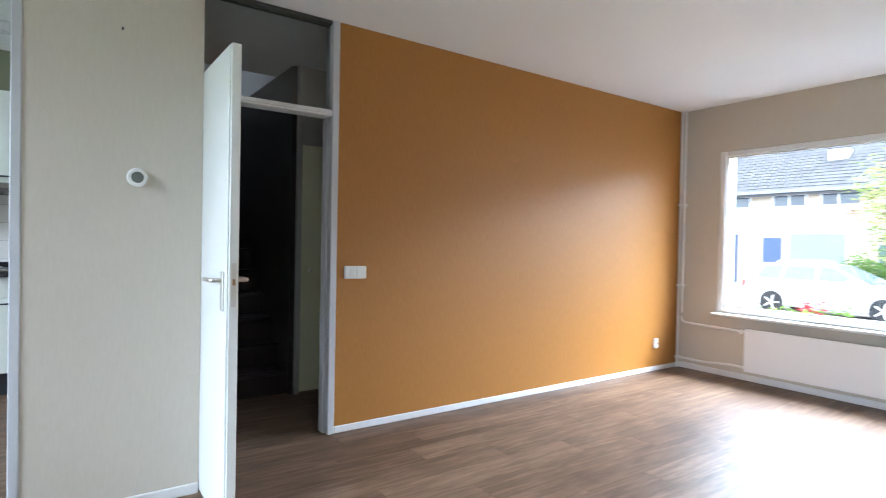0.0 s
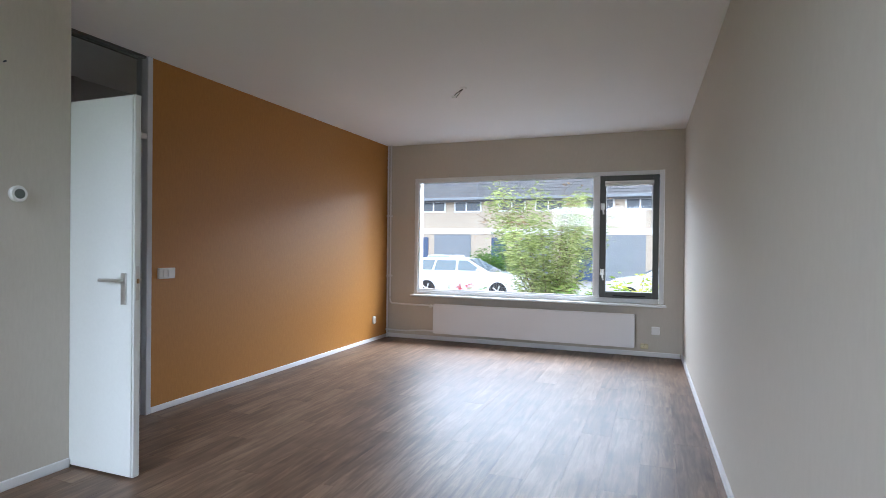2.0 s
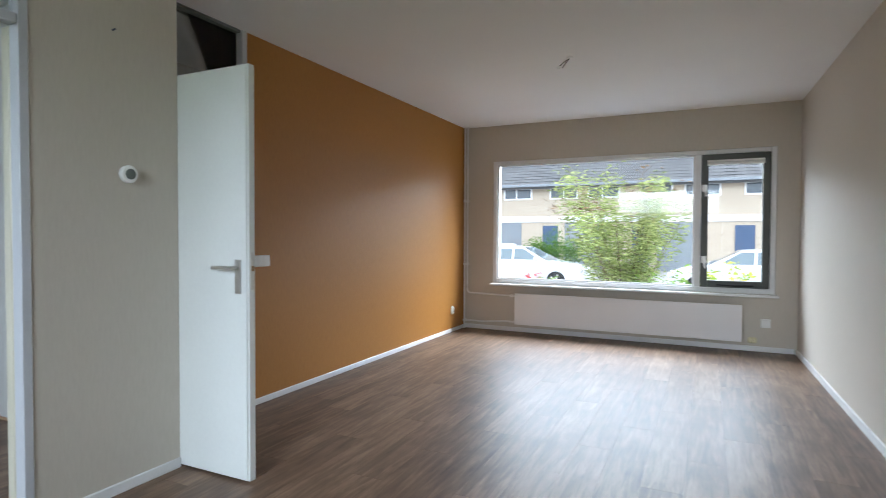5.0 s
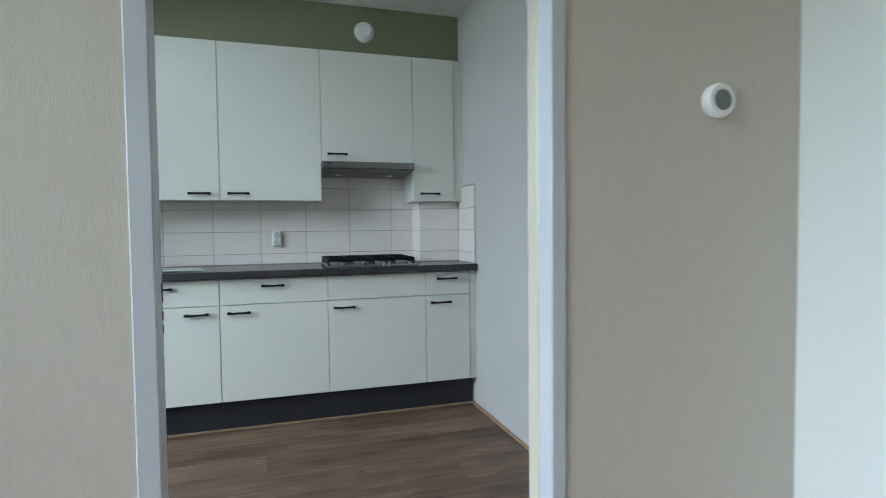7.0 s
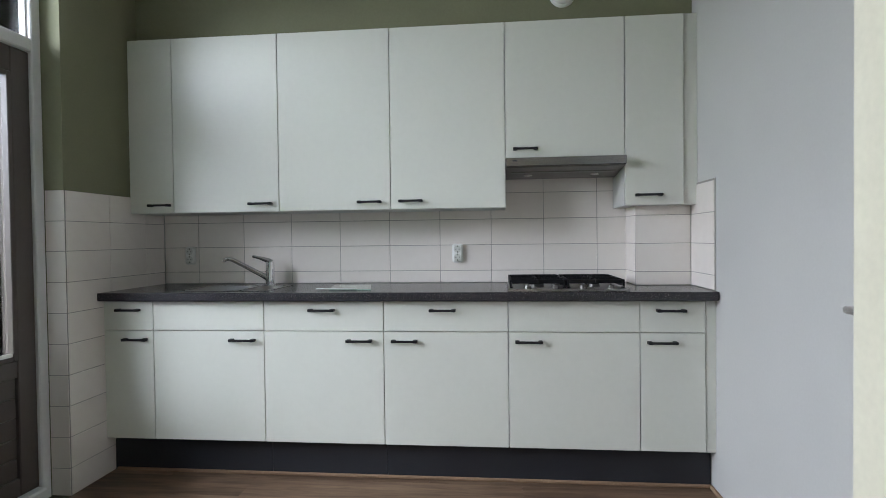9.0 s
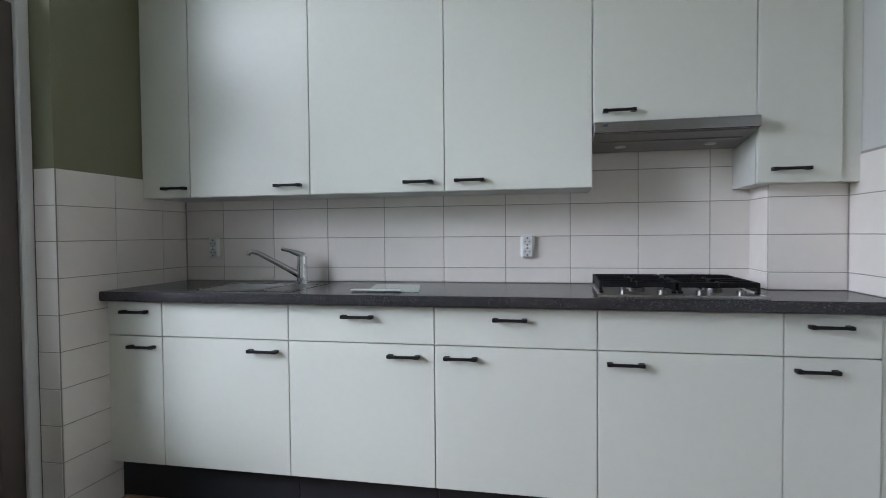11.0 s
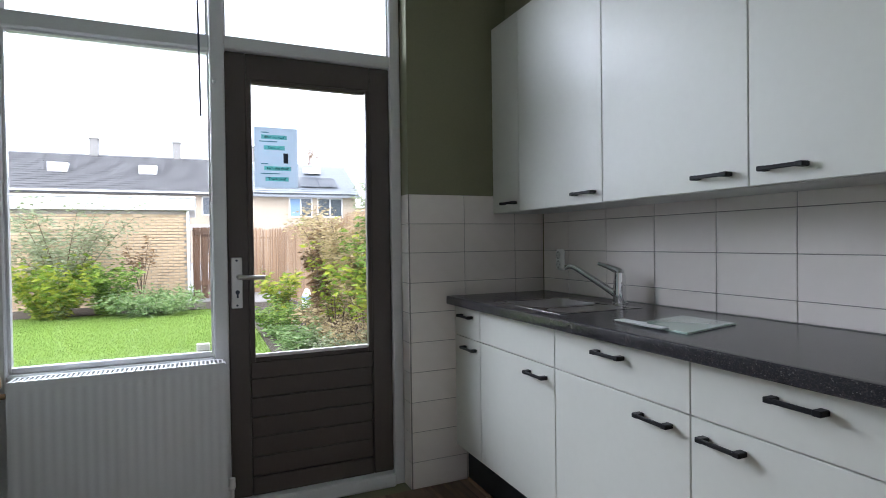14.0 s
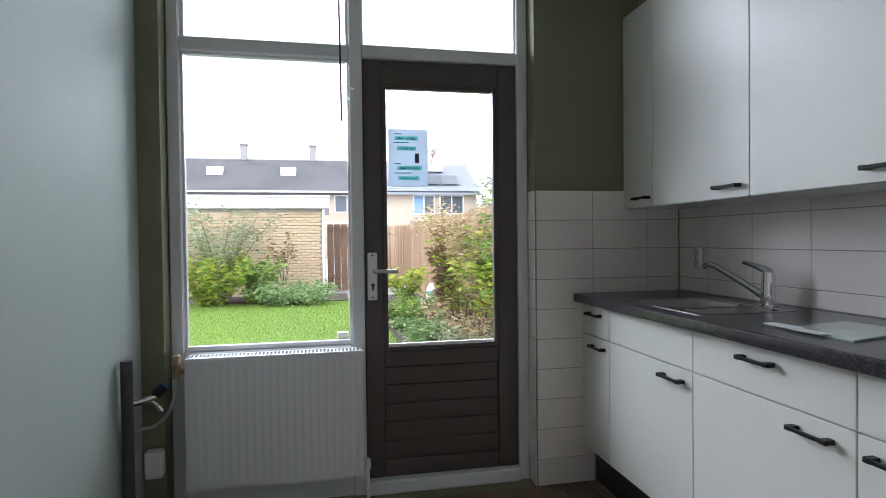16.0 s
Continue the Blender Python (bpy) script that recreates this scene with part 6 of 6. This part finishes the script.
def car(name, label, colour, m):
    """An estate car, nose towards +x, on its four wheels."""
    c = thing(name, label, "car")
    bm = bmesh.new()
    side = [(-2.15, 0.32), (-2.2, 0.62), (-2.12, 0.95), (-1.2, 1.0), (0.9, 0.98), (1.75, 0.86), (2.12, 0.68), (2.18, 0.36), (1.9, 0.22), (-1.9, 0.22)]
    rings = []
    for y, k in ((-0.88, 0.0), (-0.82, 1.0), (0.82, 1.0), (0.88, 0.0)):
        rings.append([bm.verts.new((x * (0.975 + 0.025 * k), y, z if k else 0.6 + (z - 0.6) * 0.9)) for x, z in side])
    for u, v in zip(rings, rings[1:]):
        for i in range(len(side)):
            bm.faces.new((u[i], u[(i + 1) % len(side)], v[(i + 1) % len(side)], v[i]))
    bm.faces.new(rings[0])
    bm.faces.new(rings[-1][::-1])
    part("body", bm, colour, c)
    bm = bmesh.new()
    low, high = [(-2.08, 0.95), (1.0, 0.97)], [(-1.75, 1.44), (-0.6, 1.47), (0.1, 1.43)]
    prof = [low[0], high[0], high[1], high[2], low[1]]
    rings = [[bm.verts.new((x, s * (0.80 if z < 1.2 else 0.60), z)) for x, z in prof] for s in (-1, 1)]
    for i in range(4):
        bm.faces.new((rings[0][i], rings[0][i + 1], rings[1][i + 1], rings[1][i]))
    bm.faces.new(rings[0])
    bm.faces.new(rings[1][::-1])
    part("cabin", bm, colour, c)
    for s in (-1, 1):
        for xa, xb, ta, tb in ((-1.85, -1.2, -1.62, -1.12), (-1.12, -0.28, -1.05, -0.3), (-0.2, 0.72, -0.22, 0.12)):
            bm = bmesh.new()
            ins = lambda z: s * (0.80 - (z - 0.96) / 0.5 * 0.2 + 0.008)
            bm.faces.new([bm.verts.new(p) for p in ((xa, ins(1.01), 1.01), (xb, ins(1.01), 1.01), (tb, ins(1.37), 1.37), (ta, ins(1.37), 1.37))])
            part("side_window", bm, "car_glass", c, "tinted side window")
        for x in (-1.35, 1.32):
            wh = part("wheel", rod(bmesh.new(), (x, s * 0.70, 0.32), (x, s * 0.895, 0.32), 0.32, seg=24), "rubber", c, "black tyre")
            rim = bmesh.new()
            rod(rim, (x, s * 0.89, 0.32), (x, s * 0.905, 0.32), 0.05, seg=12)
            for i in range(5):
                a = i * 1.2566
                tube(rim, [(x, s * 0.90, 0.32), (x + math.cos(a) * 0.21, s * 0.90, 0.32 + math.sin(a) * 0.21)], 0.028, seg=6)
            part("rim", rim, "alu", wh, "silver spoked rim")
        part("mirror", boxes((0.55, 0.72, s * 0.86, s * 1.0, 0.98, 1.1), bevel=0.03), colour, c)
        part("tail_lamp", boxes((-2.2, -2.02, s * 0.62, s * 0.865, 0.72, 0.9), bevel=0.02), "tail", c, "red tail lamp")
        part("headlight", boxes((1.98, 2.16, s * 0.55, s * 0.84, 0.58, 0.72), bevel=0.03), "chrome", c, "clear headlight")
    for xs in (((0.98, 0.985), (0.13, 1.42)), ((-2.085, 0.99), (-1.77, 1.42))):
        bm = bmesh.new()
        (xa, za), (xb, zb) = xs
        off = 0.012 if xa > 0 else -0.012
        bm.faces.new([bm.verts.new(p) for p in ((xa + off, -0.74, za + 0.01), (xa + off, 0.74, za + 0.01), (xb + off, 0.56, zb + 0.01), (xb + off, -0.56, zb + 0.01))])
        part("windscreen", bm, "car_glass", c, "tinted windscreen")
    c.matrix_basis = m
    return c


car("estate_car", "white estate car parked along the street", "car_white", pose(16.5, 3.07, -0.655, 0, 0, -90))
car("estate_car", "white car parked further along the street", "car_white", pose(16.5, -3.9, -0.655, 0, 0, 90))
car("estate_car", "white car parked on a driveway across the street", "car_white", pose(22.5, 6.6, -0.68, 0, 0, 180))
car("estate_car", "dark blue car parked on a driveway across the street", "car_blue", pose(22.5, 11.2, -0.68, 0, 0, 180))
for k in range(-2, 3):
    single("driveway_kerb", boxes((13.65, 13.8, -24 + k * 9.2, -15.2 + k * 9.2, -0.75, -0.62), bevel=0.02), "paving", "low grey concrete kerb along the street", "kerb", "structure", "kerbs")

# ---- wall tiles ----
TT, TJ = 0.007, 0.0025
tile_cache = {}


def tiles(parent, axis, face, out, a_cuts, z_cuts):
    """Tiles between cuts along a wall (a) and up it (z). axis: which way the wall runs; out: the way it faces."""
    for a0, a1 in zip(a_cuts, a_cuts[1:]):
        for z0, z1 in zip(z_cuts, z_cuts[1:]):
            w, hgt = round(a1 - a0 - TJ, 4), round(z1 - z0 - TJ, 4)
            if w < 0.006 or hgt < 0.006:
                continue
            key = (axis, out, w, hgt)
            if key not in tile_cache:
                d0, d1 = sorted((0.001 * out, TT * out))
                r = (-w / 2, w / 2, d0, d1, -hgt / 2, hgt / 2) if axis == "x" else (d0, d1, -w / 2, w / 2, -hgt / 2, hgt / 2)
                tile_cache[key] = mesh_of(boxes(r, bevel=0.0012), "tile", "tile")
            at = ((a0 + a1) / 2, face, (z0 + z1) / 2) if axis == "x" else (face, (a0 + a1) / 2, (z0 + z1) / 2)
            piece("tile", tile_cache[key], parent, at)


def tiled(name, label, axis, face, out, a_cuts, z_cuts):
    """A tiled stretch of wall: grout bed and its tiles."""
    d0, d1 = sorted((face, face + out * 0.0045))
    r = (a_cuts[0], a_cuts[-1], d0, d1, z_cuts[0], z_cuts[-1]) if axis == "x" else (d0, d1, a_cuts[0], a_cuts[-1], z_cuts[0], z_cuts[-1])
    bed = single(name, boxes(r), "grout", label, "tiles", "structure")
    tiles(bed, axis, face, out, a_cuts, z_cuts)
    return bed


BACKZ = [0.956, 1.023, 1.165, 1.307, 1.449, 1.590, 1.732]
BACKX = [-3.856, -3.648, -3.372, -3.088, -2.802, -2.516, -2.231, -1.946, -1.660, -1.373, -1.217]
tiled("tiles_kitchen_back", "glazed white wall tiles with grey joints above the worktop", "x", KY1, -1, BACKX, BACKZ)
single("pipe_casing", boxes((-1.216, KX1, 2.05, KY1, 0.956, 2.27)), "plaster", "boxed-in pipe casing in the kitchen corner", "casing", "structure")
tiled("tiles_casing_front", "glazed white tiles on the pipe casing", "x", 2.05, -1, [-1.222, -0.952], [0.956, 1.023, 1.165, 1.307, 1.36])
tiled("tiles_casing_side", "glazed white tiles on the casing's side", "y", -1.216, -1, [2.052, KY1 - 0.008], BACKZ)
tiled("tiles_kitchen_right", "glazed white tiles beside the worktop end", "y", KX1, -1, [1.748, 2.042], [0.956, 1.023, 1.165, 1.307, 1.449, 1.457])
SIDEZ = [KF + 0.001, 0.173, 0.315, 0.457, 0.599, 0.741, 0.882, 1.023, 1.165, 1.302, 1.442]
tiled("tiles_kitchen_garden", "glazed white tiles on the wall beside the back door", "y", LX0, 1, [1.508, 1.794, 2.08, KY1 - 0.008], SIDEZ)
tiled("tiles_door_reveal", "narrow glazed white tiles on the door reveal", "x", KW["y1"] + 0.0005, -1, [-3.953, -3.858], SIDEZ)
single("trim_threshold", boxes((-2.389, -1.60, KY0 - 0.02, KY0 + 0.03, 0.0005, KF + 0.004), bevel=0.004), "reed", "brown wood-look threshold strip in the kitchen doorway", "trim", "structure")
single("trim_tile_edge", boxes((-0.951, KX1, 1.742, 1.747, 0.956, 1.458)), "alu", "thin metal tile edge strip", "trim", "structure")

# ---- laminate floor boards ----
PW, PL = 0.192, 1.285
full = mesh_of(boxes((0, PL - 0.0009, 0, PW - 0.0009, -0.008, 0.0)), "floor", "plank")
cut_cache = {}


def boards(parent, x0, x1, y0, y1):
    """Boards laid along x, in a staggered bond, cut at the walls."""
    row, y = 0, y0
    while y < y1 - 0.01:
        w = min(PW, y1 - y)
        x = x0 - (row * 0.437) % PL
        while x < x1 - 0.005:
            a, b = max(x, x0), min(x + PL, x1)
            if b - a > 0.02:
                key = (round(b - a, 3), round(w, 3))
                if key == (round(PL, 3), PW):
                    me = full
                else:
                    if key not in cut_cache:
                        cut_cache[key] = mesh_of(boxes((0, b - a - 0.0009, 0, w - 0.0009, -0.008, 0.0)), "floor", "plank")
                    me = cut_cache[key]
                piece("plank", me, parent, (a, y, 0))
            x += PL
        y += PW
        row += 1


fl = thing("floor_living", "grey-brown oak laminate floor boards", "floor", (0, 0, 0))
tagged(fl, kind="structure")
boards(fl, LX0, LX1, RIGHT - 0.24, NIB)
boards(fl, -0.87, LX1, NIB, 0.0)
flk = thing("floor_kitchen", "grey-brown oak laminate floor in the kitchen", "floor", (0, 0, KF))
tagged(flk, kind="structure")
boards(fl, OPEN0 + 0.045, OPEN1 - 0.04, NIB, KY0)
boards(flk, LX0 + 0.002, KX1, KY0, 1.80)
flh = thing("floor_hall", "dark laminate floor in the hall", "floor", (0, 0, 0))
tagged(flh, kind="structure")
boards(flh, -0.87, HALL_X1, 0.0, 1.06)
